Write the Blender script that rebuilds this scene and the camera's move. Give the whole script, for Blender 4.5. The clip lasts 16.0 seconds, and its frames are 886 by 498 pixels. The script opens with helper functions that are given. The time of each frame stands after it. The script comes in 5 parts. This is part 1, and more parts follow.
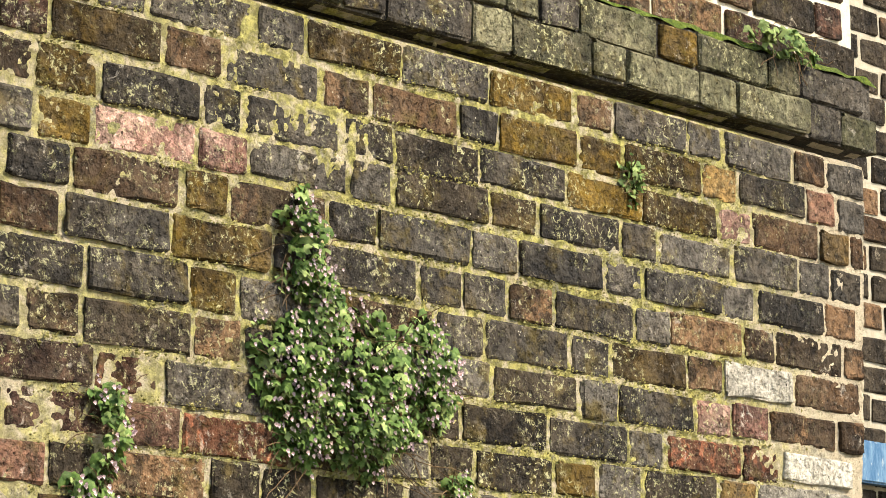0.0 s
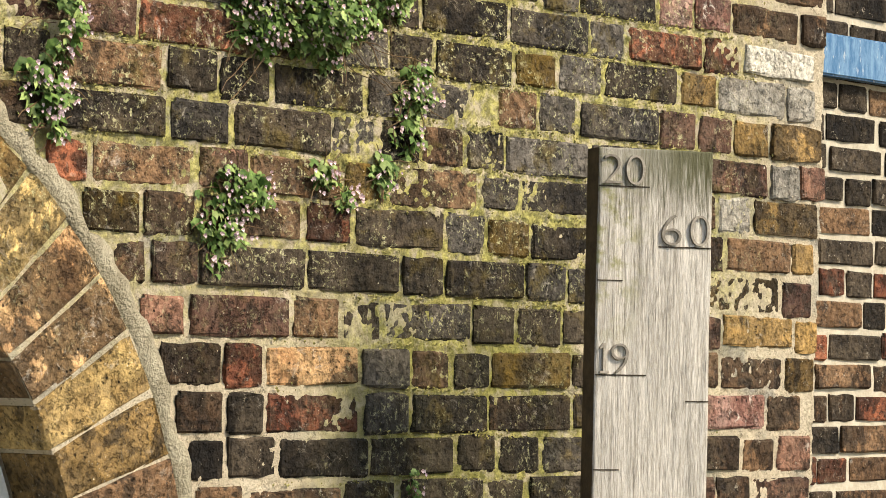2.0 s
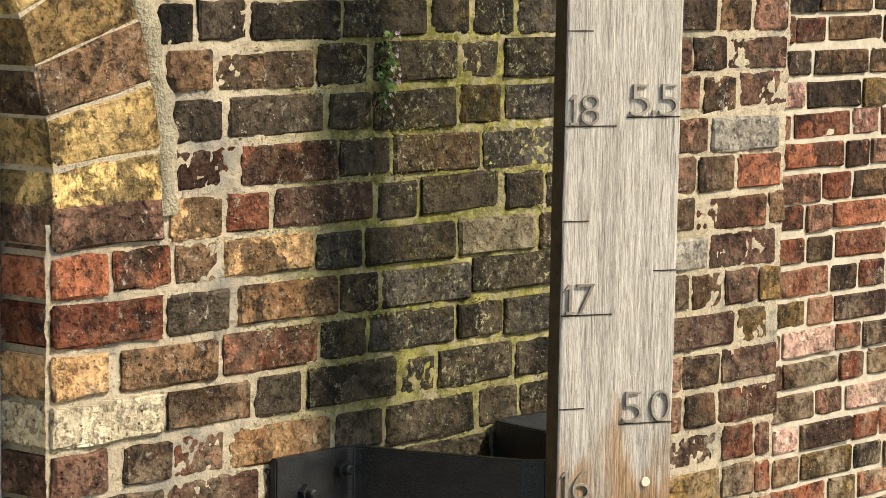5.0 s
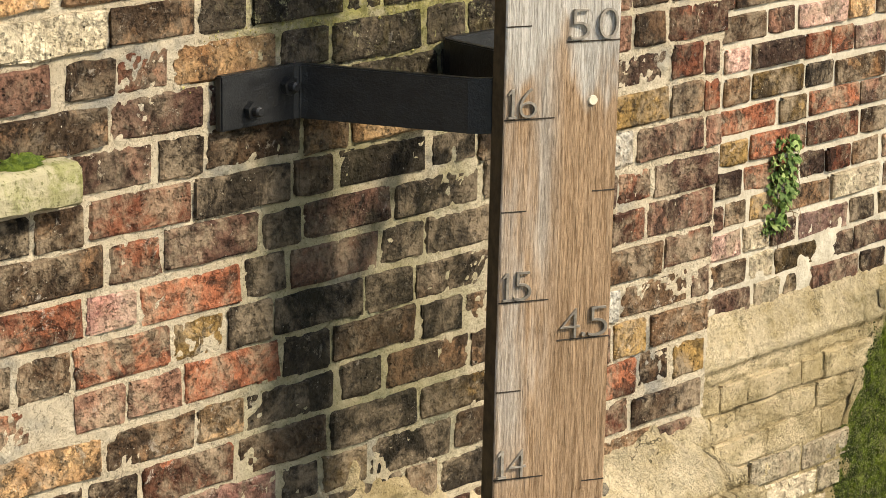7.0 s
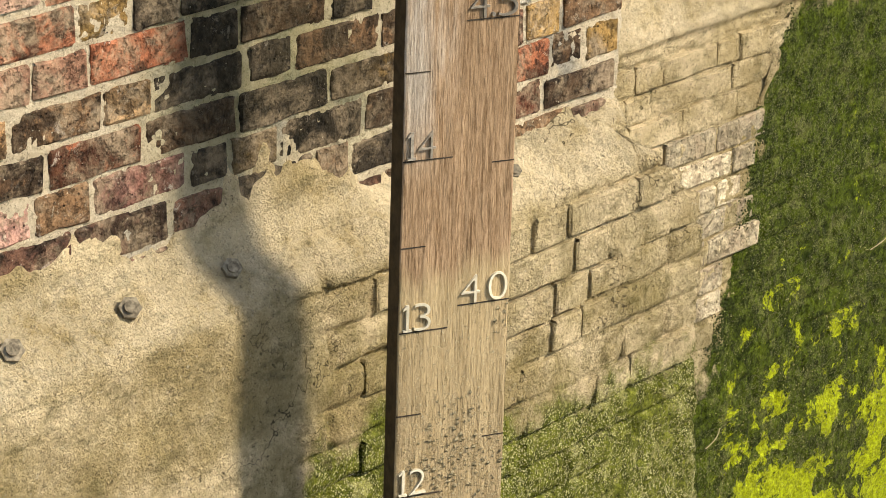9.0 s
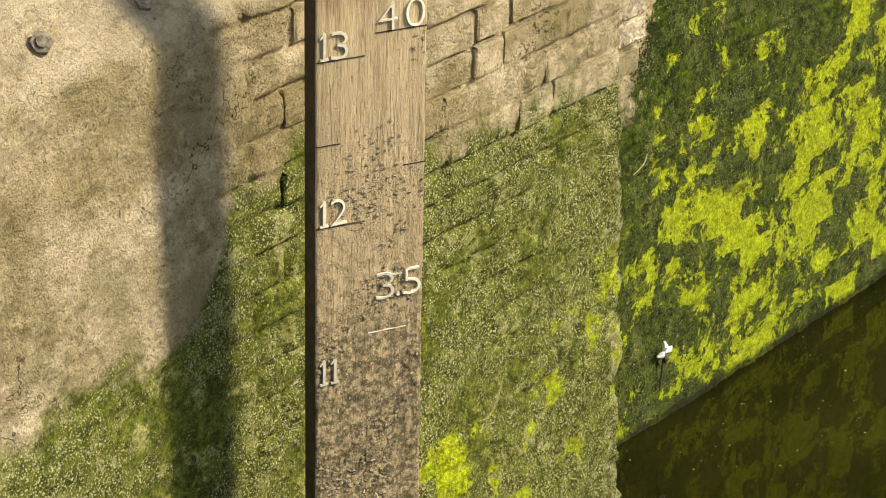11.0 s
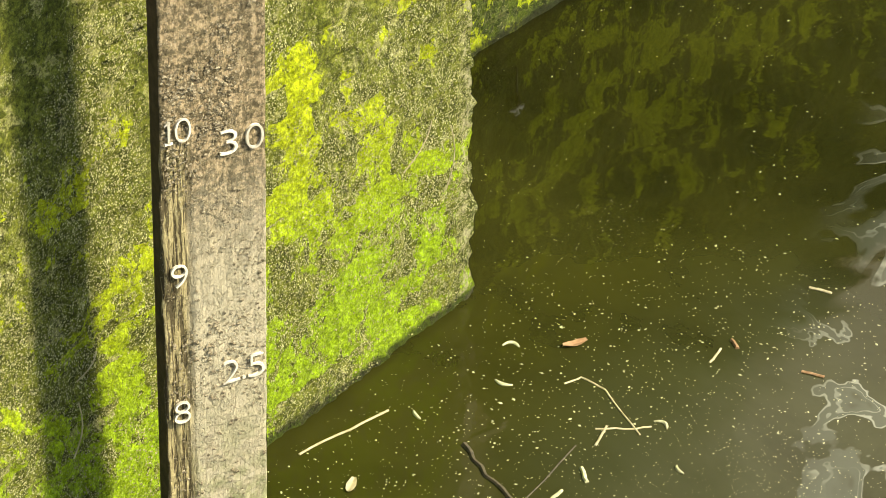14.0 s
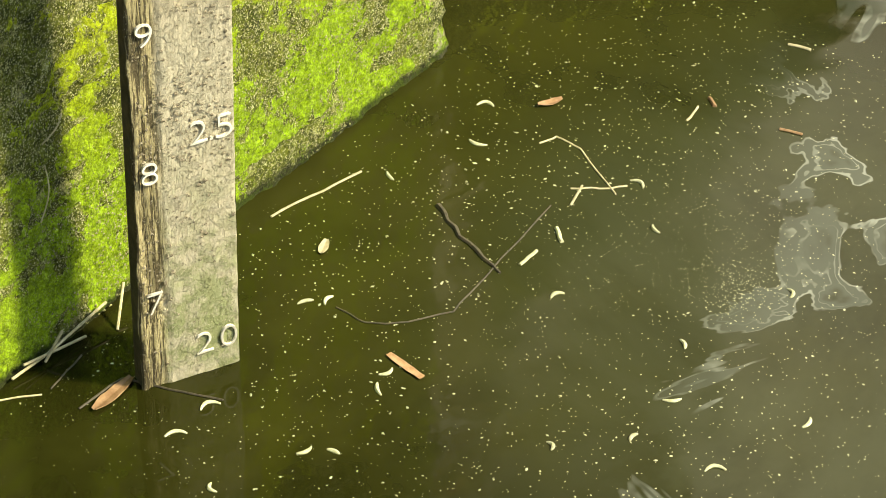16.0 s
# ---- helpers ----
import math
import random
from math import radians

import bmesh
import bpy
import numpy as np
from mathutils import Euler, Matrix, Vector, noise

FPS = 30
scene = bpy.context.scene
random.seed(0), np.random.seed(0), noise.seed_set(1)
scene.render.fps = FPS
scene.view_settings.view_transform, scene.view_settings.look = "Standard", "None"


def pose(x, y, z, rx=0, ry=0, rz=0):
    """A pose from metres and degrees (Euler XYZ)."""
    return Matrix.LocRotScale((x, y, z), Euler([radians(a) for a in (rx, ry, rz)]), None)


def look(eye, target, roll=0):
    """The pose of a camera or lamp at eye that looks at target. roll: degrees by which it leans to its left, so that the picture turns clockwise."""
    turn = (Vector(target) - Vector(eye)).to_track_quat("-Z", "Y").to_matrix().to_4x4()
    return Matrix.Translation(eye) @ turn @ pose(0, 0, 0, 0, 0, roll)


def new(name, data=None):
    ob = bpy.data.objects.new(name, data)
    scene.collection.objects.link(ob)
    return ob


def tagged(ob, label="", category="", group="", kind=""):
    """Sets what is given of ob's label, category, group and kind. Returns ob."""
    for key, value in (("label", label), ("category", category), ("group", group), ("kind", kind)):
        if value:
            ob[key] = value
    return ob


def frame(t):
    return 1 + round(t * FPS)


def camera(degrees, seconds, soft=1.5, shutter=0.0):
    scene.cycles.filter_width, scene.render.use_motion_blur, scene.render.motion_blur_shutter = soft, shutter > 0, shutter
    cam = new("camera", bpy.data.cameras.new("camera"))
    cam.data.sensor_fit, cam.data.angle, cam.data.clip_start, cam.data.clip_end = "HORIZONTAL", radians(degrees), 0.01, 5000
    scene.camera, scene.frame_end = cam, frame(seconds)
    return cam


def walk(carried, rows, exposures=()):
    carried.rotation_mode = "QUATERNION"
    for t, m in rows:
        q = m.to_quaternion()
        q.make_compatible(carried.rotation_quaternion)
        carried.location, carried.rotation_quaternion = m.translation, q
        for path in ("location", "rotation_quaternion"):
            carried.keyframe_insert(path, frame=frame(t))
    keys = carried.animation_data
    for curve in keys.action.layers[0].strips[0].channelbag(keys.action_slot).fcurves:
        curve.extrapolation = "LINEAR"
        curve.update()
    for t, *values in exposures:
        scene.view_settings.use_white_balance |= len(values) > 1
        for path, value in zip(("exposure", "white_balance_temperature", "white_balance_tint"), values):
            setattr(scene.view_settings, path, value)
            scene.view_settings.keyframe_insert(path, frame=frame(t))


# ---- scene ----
EXPOSURES = [(0.0, 0.98, 6900, 10), (3.0, 0.72, 7000, 11), (5.5, 0.74, 7100, 11), (8.0, 0.76, 7100, 10), (9.2, 0.74, 7100, 10), (11.5, 0.86, 7000, 9), (13.0, 1.28, 7000, 8), (14.0, 1.36, 7000, 6), (16.0, 1.34, 6900, 3)]
# camera: seconds, eye, heading, tilt, roll
ROWS = [
    (0, -3.673, -3.038, 5.758, 43.212, 10.784, 0.177),
    (0.5, -3.667, -3.034, 5.763, 42.680, 8.877, 0.291),
    (1, -3.661, -3.030, 5.767, 42.523, 6.767, 0.505),
    (1.5, -3.654, -3.026, 5.770, 42.469, 4.611, 0.662),
    (2, -3.646, -3.022, 5.773, 42.429, 2.639, 0.798),
    (2.5, -3.639, -3.018, 5.775, 42.374, 1.130, 0.790),
    (3, -3.630, -3.015, 5.776, 42.297, -0.088, 0.865),
    (3.2, -3.627, -3.013, 5.777, 42.270, -0.567, 0.917),
    (5.3, -3.588, -2.999, 5.775, 41.977, -7.083, 0.633),
    (5.5, -3.583, -2.998, 5.774, 41.932, -7.850, 0.781),
    (6, -3.573, -2.995, 5.772, 41.773, -9.590, 0.858),
    (6.5, -3.562, -2.992, 5.769, 41.487, -11.384, 0.755),
    (7, -3.550, -2.989, 5.765, 41.151, -13.384, 0.809),
    (7.5, -3.539, -2.986, 5.761, 40.744, -15.274, 0.738),
    (8, -3.526, -2.984, 5.756, 40.362, -16.844, 0.810),
    (8.5, -3.514, -2.981, 5.751, 39.939, -18.191, 1.002),
    (9, -3.501, -2.979, 5.745, 39.498, -19.510, 1.155),
    (9.2, -3.496, -2.978, 5.742, 39.328, -20.089, 1.375),
    (11.3, -3.436, -2.969, 5.708, 37.766, -25.415, 0.576),
    (11.5, -3.430, -2.968, 5.704, 37.524, -25.912, 0.751),
    (12, -3.414, -2.966, 5.694, 36.995, -27.120, 0.837),
    (12.5, -3.399, -2.965, 5.683, 36.387, -28.298, 1.064),
    (13, -3.382, -2.963, 5.672, 35.876, -29.540, 1.189),
    (13.5, -3.366, -2.962, 5.660, 35.429, -30.806, 1.370),
    (14, -3.349, -2.960, 5.648, 35.178, -32.138, 1.209),
    (14.5, -3.331, -2.959, 5.634, 35.072, -33.481, 1.049),
    (15, -3.314, -2.958, 5.621, 35.028, -34.843, 1.085),
    (15.5, -3.295, -2.957, 5.606, 34.968, -36.108, 0.899),
    (16, -3.277, -2.956, 5.591, 34.856, -36.708, 0.953),
]
cam = camera(17.21, 16.0, 0.8)


def sight(x, y, z, heading, tilt, roll):
    h, v = radians(heading), radians(tilt)
    return look((x, y, z), (x + math.cos(v) * math.cos(h), y + math.cos(v) * math.sin(h), z + math.sin(v)), roll)


walk(cam, [(r[0], sight(*r[1:])) for r in ROWS], EXPOSURES)

# ---- light ----
SUN_X, SUN_Y, SUN_EL = 0.44, -1.0, radians(42)
world = bpy.data.worlds.new("sky")
scene.world = world
world.use_nodes = True
wn = world.node_tree
sky = wn.nodes.new("ShaderNodeTexSky")
sky.sky_type, sky.sun_disc, sky.sun_elevation = "NISHITA", False, SUN_EL
sky.sun_rotation = math.atan2(SUN_X, SUN_Y)
wn.nodes["Background"].inputs["Strength"].default_value = 0.15
wn.links.new(sky.outputs["Color"], wn.nodes["Background"].inputs["Color"])
sun = new("sun", bpy.data.lights.new("sun", "SUN"))
sun.data.energy, sun.data.angle, sun.data.color = 3.6, radians(6.0), (1.0, 0.94, 0.82)
hz = math.hypot(SUN_X, SUN_Y)
sun.matrix_world = look((SUN_X / hz * 30, SUN_Y / hz * 30, 30 * math.tan(SUN_EL)), (0, 0, 0))

# ---- plan (metres; heights are those of the gauge) ----
YA, YP, YB, WATER = 0.367, 0.263, 0.955, 1.951
PITCH, JOINT0 = 0.0762, 4.01
FOOT = 0.3048
BETA = radians(26.2)
AX, AZ, AR, AT = -1.479, 5.35, 0.739, 0.226   # arch: centre, inner radius, ring
rng = np.random.default_rng(7)


# ---- small tools ----
NOISE = {}


def vnoise(x, y, scale, seed):
    if seed not in NOISE:
        NOISE[seed] = np.random.default_rng(seed).random((257, 257))
    g = NOISE[seed]
    x, y = np.asarray(x) * scale + 31.7, np.asarray(y) * scale + 17.3
    xi, yi = np.floor(x).astype(int), np.floor(y).astype(int)
    fx, fy = x - xi, y - yi
    fx, fy = fx * fx * (3 - 2 * fx), fy * fy * (3 - 2 * fy)
    a, b, c, d = xi % 256, (xi + 1) % 256, yi % 256, (yi + 1) % 256
    return (g[a, c] * (1 - fx) + g[b, c] * fx) * (1 - fy) + (g[a, d] * (1 - fx) + g[b, d] * fx) * fy - 0.5


def fbm(x, y, scale, seed, octaves=4):
    return sum(vnoise(x, y, scale * 2 ** k, seed + k) / 2 ** k for k in range(octaves))


def step(v, a, b):
    t = np.clip((np.asarray(v) - a) / (b - a), 0, 1)
    return t * t * (3 - 2 * t)


def mesh_of(name, verts, faces, mats, slots=None, smooth=False):
    me = bpy.data.meshes.new(name)
    me.from_pydata([tuple(v) for v in verts], [], faces)
    for m in mats:
        me.materials.append(m)
    if slots is not None:
        me.polygons.foreach_set("material_index", slots)
    if smooth:
        me.polygons.foreach_set("use_smooth", [True] * len(me.polygons))
    me.update()
    return me


def put(name, verts, faces, mat, parent=None, label="", smooth=False):
    ob = new(name, mesh_of(name, verts, faces, mat if isinstance(mat, list) else [mat], None, smooth))
    ob.parent = parent
    if label:
        tagged(ob, label)
    return ob


def part(name, bm, material, parent, label="", smooth=False):
    me = bpy.data.meshes.new(name)
    bm.to_mesh(me)
    bm.free()
    me.materials.append(material)
    if smooth:
        me.polygons.foreach_set("use_smooth", [True] * len(me.polygons))
    ob = new(name, me)
    ob.parent = parent
    if label:
        tagged(ob, label)
    return ob


def thing(name, at, label, category, group="", kind=""):
    ob = new(name)
    ob.location = at
    ob.empty_display_size = 0.05
    return tagged(ob, label, category, group, kind)


def grid_faces(n, m, keep=None):
    i, j = np.meshgrid(np.arange(n - 1), np.arange(m - 1), indexing="ij")
    a = i * m + j
    q = np.stack([a, a + m, a + m + 1, a + 1], -1).reshape(-1, 4)
    return (q if keep is None else q[keep.reshape(-1)]).tolist()


def box(x0, x1, y0, y1, z0, z1, start=0):
    v = [(x, y, z) for x in (x0, x1) for y in (y0, y1) for z in (z0, z1)]
    f = [(0, 1, 3, 2), (4, 6, 7, 5), (0, 4, 5, 1), (2, 3, 7, 6), (0, 2, 6, 4), (1, 5, 7, 3)]
    return v, [tuple(start + k for k in q) for q in f]


def boxes(rows):
    v, f = [], []
    for r in rows:
        a, b = box(*r, start=len(v))
        v += a
        f += b
    return v, f


def tube(pts, radii, sides=7, caps=True):
    """Verts and faces of a tube along pts."""
    pts = [Vector(p) for p in pts]
    v, f = [], []
    for k, p in enumerate(pts):
        d = (pts[min(k + 1, len(pts) - 1)] - pts[max(k - 1, 0)]).normalized()
        a = d.cross(Vector((0.3, 0.2, 1))).normalized()
        b = d.cross(a)
        r = radii[k] if hasattr(radii, "__len__") else radii
        v += [tuple(p + (a * math.cos(q) + b * math.sin(q)) * r) for q in (2 * math.pi * s / sides for s in range(sides))]
    for k in range(len(pts) - 1):
        for s in range(sides):
            e = (s + 1) % sides
            f.append((k * sides + s, k * sides + e, (k + 1) * sides + e, (k + 1) * sides + s))
    if caps:
        f += [tuple(range(sides))[::-1], tuple(range((len(pts) - 1) * sides, len(pts) * sides))]
    return v, f


# numeral shapes, made while the scene is still empty
GLYPHS = {}
for ch in "0123456789.":
    cu = bpy.data.curves.new("numeral", "FONT")
    cu.body, cu.extrude, cu.offset, cu.resolution_u = ch, 0.06, -0.022 if ch != "." else 0.0, 5
    tmp = bpy.data.objects.new("numeral", cu)
    scene.collection.objects.link(tmp)
    bpy.context.view_layer.update()
    GLYPHS[ch] = bpy.data.meshes.new_from_object(tmp.evaluated_get(bpy.context.evaluated_depsgraph_get()))
    bpy.data.objects.remove(tmp)
v, f = boxes([(0.36, 0.66, 0.06, 1.0, 0, 0.12), (0.05, 0.97, 0.0, 0.075, 0, 0.12)])
n = len(v)
v += [(x, y, z) for z in (0, 0.12) for x, y in ((0.36, 1.0), (0.0, 0.86), (0.0, 0.8), (0.4, 0.87))]
f += [(n + 4, n + 5, n + 6, n + 7), (n, n + 1, n + 5, n + 4), (n + 1, n + 2, n + 6, n + 5), (n + 2, n + 3, n + 7, n + 6), (n + 3, n + 2, n + 1, n)]
GLYPHS["1"] = mesh_of("numeral", v, f, [])

# ---- materials ----
class Mat:
    """A node material written as short expressions."""

    def __init__(self, name, rough=0.9, metal=0.0):
        self.m = bpy.data.materials.new(name)
        self.m.use_nodes = True
        self.t = self.m.node_tree
        self.b = self.t.nodes["Principled BSDF"]
        self.b.inputs["Roughness"].default_value, self.b.inputs["Metallic"].default_value = rough, metal
        self.b.inputs["Specular IOR Level"].default_value = 0.12
        self.pos = self.n("ShaderNodeNewGeometry").outputs["Position"]
        x = self.n("ShaderNodeSeparateXYZ")
        self.t.links.new(self.pos, x.inputs[0])
        self.x, self.y, self.z = x.outputs

    def n(self, kind):
        return self.t.nodes.new(kind)

    def set(self, socket, v):
        if isinstance(v, bpy.types.NodeSocket):
            self.t.links.new(v, socket)
        elif isinstance(v, (tuple, list)) and len(v) == 3 and len(socket.default_value) == 4:
            socket.default_value = (*v, 1)
        else:
            socket.default_value = v

    def noise(self, scale, detail=4, rough=0.6, stretch=None, warp=0.0):
        q = self.n("ShaderNodeTexNoise")
        q.inputs["Scale"].default_value, q.inputs["Detail"].default_value, q.inputs["Roughness"].default_value = scale, detail, rough
        q.inputs["Distortion"].default_value = warp
        if stretch:
            s = self.n("ShaderNodeVectorMath")
            s.operation = "MULTIPLY"
            self.set(s.inputs[0], self.pos)
            s.inputs[1].default_value = stretch
            self.set(q.inputs["Vector"], s.outputs[0])
        else:
            self.set(q.inputs["Vector"], self.pos)
        return q.outputs["Fac"]

    def cells(self, scale):
        q = self.n("ShaderNodeTexVoronoi")
        q.inputs["Scale"].default_value = scale
        self.set(q.inputs["Vector"], self.pos)
        return q.outputs["Distance"]

    def math(self, op, a, b=0.0, c=0.0):
        q = self.n("ShaderNodeMath")
        q.operation = op
        for k, v in enumerate((a, b, c)):
            self.set(q.inputs[k], v)
        return q.outputs[0]

    def ramp(self, v, a, b, lo=0.0, hi=1.0):
        q = self.n("ShaderNodeMapRange")
        q.interpolation_type = "SMOOTHSTEP"
        for k, w in zip(("Value", "From Min", "From Max", "To Min", "To Max"), (v, a, b, lo, hi)):
            self.set(q.inputs[k], w)
        return q.outputs[0]

    def mix(self, f, a, b, how="MIX"):
        q = self.n("ShaderNodeMix")
        q.data_type, q.blend_type = "RGBA", how
        self.set(q.inputs[0], f)
        self.set(q.inputs[6], a)
        self.set(q.inputs[7], b)
        return q.outputs[2]

    def scale(self, col, f):
        q = self.n("ShaderNodeVectorMath")
        q.operation = "SCALE"
        self.set(q.inputs[0], col)
        self.set(q.inputs["Scale"], f)
        return q.outputs[0]

    def chance(self):
        """One value for each piece: separate objects and islands of a joined mesh alike."""
        a, g = self.n("ShaderNodeObjectInfo").outputs["Random"], self.n("ShaderNodeNewGeometry").outputs["Random Per Island"]
        return self.math("FRACT", self.math("ADD", a, g))

    def bump(self, h, strength=0.6, dist=0.004):
        q = self.n("ShaderNodeBump")
        q.inputs["Strength"].default_value, q.inputs["Distance"].default_value = strength, dist
        self.set(q.inputs["Height"], h)
        self.t.links.new(q.outputs[0], self.b.inputs["Normal"])
        return self

    def done(self, col, rough=None):
        self.set(self.b.inputs["Base Color"], col)
        if rough is not None:
            self.set(self.b.inputs["Roughness"], rough)
        return self.m


def damp_zone(k):
    """Where moss grows on the main wall: the drip column beside the gauge and the upper courses."""
    col = k.math("MULTIPLY", k.ramp(k.x, -0.35, -0.02), k.ramp(k.x, 0.95, 0.5))
    col = k.math("MULTIPLY", col, k.ramp(k.z, 4.75, 5.1))
    up = k.math("MULTIPLY", k.ramp(k.z, 5.7, 6.1), k.math("MULTIPLY", k.ramp(k.x, 1.15, 0.7), k.ramp(k.x, -0.95, -0.35, 0.75, 1.0)))
    return k.math("MULTIPLY", k.math("MAXIMUM", col, up), k.ramp(k.y, 0.7, 0.5))


def drip_zone(k):
    """The damp algae column beside the gauge; low down it also paints in shade."""
    a = k.math("MULTIPLY", k.ramp(k.x, -0.32, -0.1), k.ramp(k.x, 0.5, 0.28))
    b = k.math("MULTIPLY", k.ramp(k.z, 4.0, 4.3), k.ramp(k.z, 6.15, 5.75))
    return k.math("MULTIPLY", k.math("MULTIPLY", a, b), k.math("MULTIPLY", k.ramp(k.y, 0.7, 0.5), k.ramp(k.noise(5, 6, 0.7), 0.3, 0.55)))


def brick_mat(name, c1, c2, soot=0.3, lime=0.15, moss=0.5):
    """Fired clay: a cloudy body, soot blotches, open pits, lime specks, and moss in the damp zones."""
    k = Mat(name, 0.85)
    r = k.chance()
    r2 = k.math("FRACT", k.math("MULTIPLY", r, 7.31))
    cloud, mid, fine = k.noise(11, 4, 0.55, warp=0.3), k.noise(42, 5, 0.65), k.noise(170, 3, 0.6)
    c = k.mix(k.ramp(k.math("ADD", cloud, k.math("MULTIPLY", r, 0.25)), 0.42, 0.8), c1, c2)
    c = k.scale(c, k.ramp(r, 0, 1, 0.7, 1.35))
    c = k.scale(c, k.ramp(mid, 0.3, 0.7, 0.78, 1.2))
    burnt = k.math("ADD", k.noise(13, 7, 0.68, warp=0.4), k.ramp(r2, 0, 1, -0.09, 0.07))
    c = k.mix(k.math("MULTIPLY", k.ramp(burnt, 0.47, 0.525), soot), c, (0.015, 0.011, 0.007))
    c = k.mix(k.math("MULTIPLY", k.ramp(k.noise(30, 7, 0.75, warp=0.7), 0.52, 0.57), soot * 0.6), c, k.scale(c, 0.28))
    c = k.scale(c, k.ramp(k.noise(90, 5, 0.75), 0.32, 0.68, 0.68, 1.25))
    scale_patch = k.math("MULTIPLY", k.ramp(k.noise(34, 7, 0.78, warp=0.6), 0.57, 0.64), k.ramp(k.noise(7, 3), 0.45, 0.62))
    c = k.mix(k.math("MULTIPLY", scale_patch, lime), c, (0.6, 0.53, 0.43))
    where = k.ramp(k.noise(15, 3, 0.6), 0.4, 0.62)
    pit = k.math("MULTIPLY", k.ramp(k.math("ADD", k.cells(62), k.math("MULTIPLY", fine, 0.3)), 0.33, 0.24), where)
    small = k.ramp(fine, 0.63, 0.68)
    c = k.mix(k.math("MULTIPLY", k.math("MAXIMUM", pit, k.math("MULTIPLY", small, 0.6)), 0.9), c, (0.006, 0.005, 0.004))
    speck = k.math("MULTIPLY", k.ramp(k.cells(95), 0.15, 0.1), k.ramp(k.noise(21, 4, 0.65), 0.52, 0.62))
    c = k.mix(k.math("MULTIPLY", speck, 0.75), c, (0.55, 0.5, 0.38))
    z = damp_zone(k)
    g = k.math("MULTIPLY", k.math("MULTIPLY", k.ramp(k.noise(15, 6, 0.7, warp=0.4), 0.52, 0.68), z), moss)
    c = k.mix(g, c, k.mix(mid, (0.045, 0.036, 0.008), (0.19, 0.13, 0.025)))
    crust = k.math("MULTIPLY", k.ramp(k.noise(85, 6, 0.8, warp=0.6), 0.54, 0.6), k.ramp(k.noise(8, 6, 0.7), 0.45, 0.57))
    c = k.mix(k.math("MULTIPLY", k.math("MULTIPLY", crust, z), 0.85), c, (0.5, 0.47, 0.25))
    smear = k.math("MULTIPLY", k.ramp(k.noise(24, 8, 0.82, warp=0.5), 0.6, 0.635), k.math("SUBTRACT", 0.8, k.math("MULTIPLY", z, 0.5)))
    c = k.mix(k.math("MULTIPLY", smear, 0.7), c, (0.58, 0.49, 0.36))
    dust = k.math("MULTIPLY", k.ramp(k.noise(9, 8, 0.75, warp=0.4), 0.44, 0.62), k.ramp(k.z, 5.3, 4.5, 0.12, 0.75))
    c = k.mix(dust, c, k.mix(mid, (0.2, 0.14, 0.085), (0.45, 0.35, 0.23)))
    c = k.mix(k.math("MULTIPLY", drip_zone(k), 0.55), c, (0.018, 0.016, 0.007))
    h = k.math("ADD", k.math("MULTIPLY", mid, 1.5), k.math("ADD", k.math("MULTIPLY", smear, 0.4), k.math("ADD", cloud, k.math("MULTIPLY", k.ramp(k.noise(70, 5, 0.7), 0.36, 0.46), 0.8))))
    h = k.math("SUBTRACT", h, k.math("ADD", k.math("MULTIPLY", pit, 1.2), k.math("MULTIPLY", small, 0.25)))
    return k.bump(h, 1.0, 0.009).done(c, k.ramp(mid, 0.3, 0.7, 0.65, 0.95))


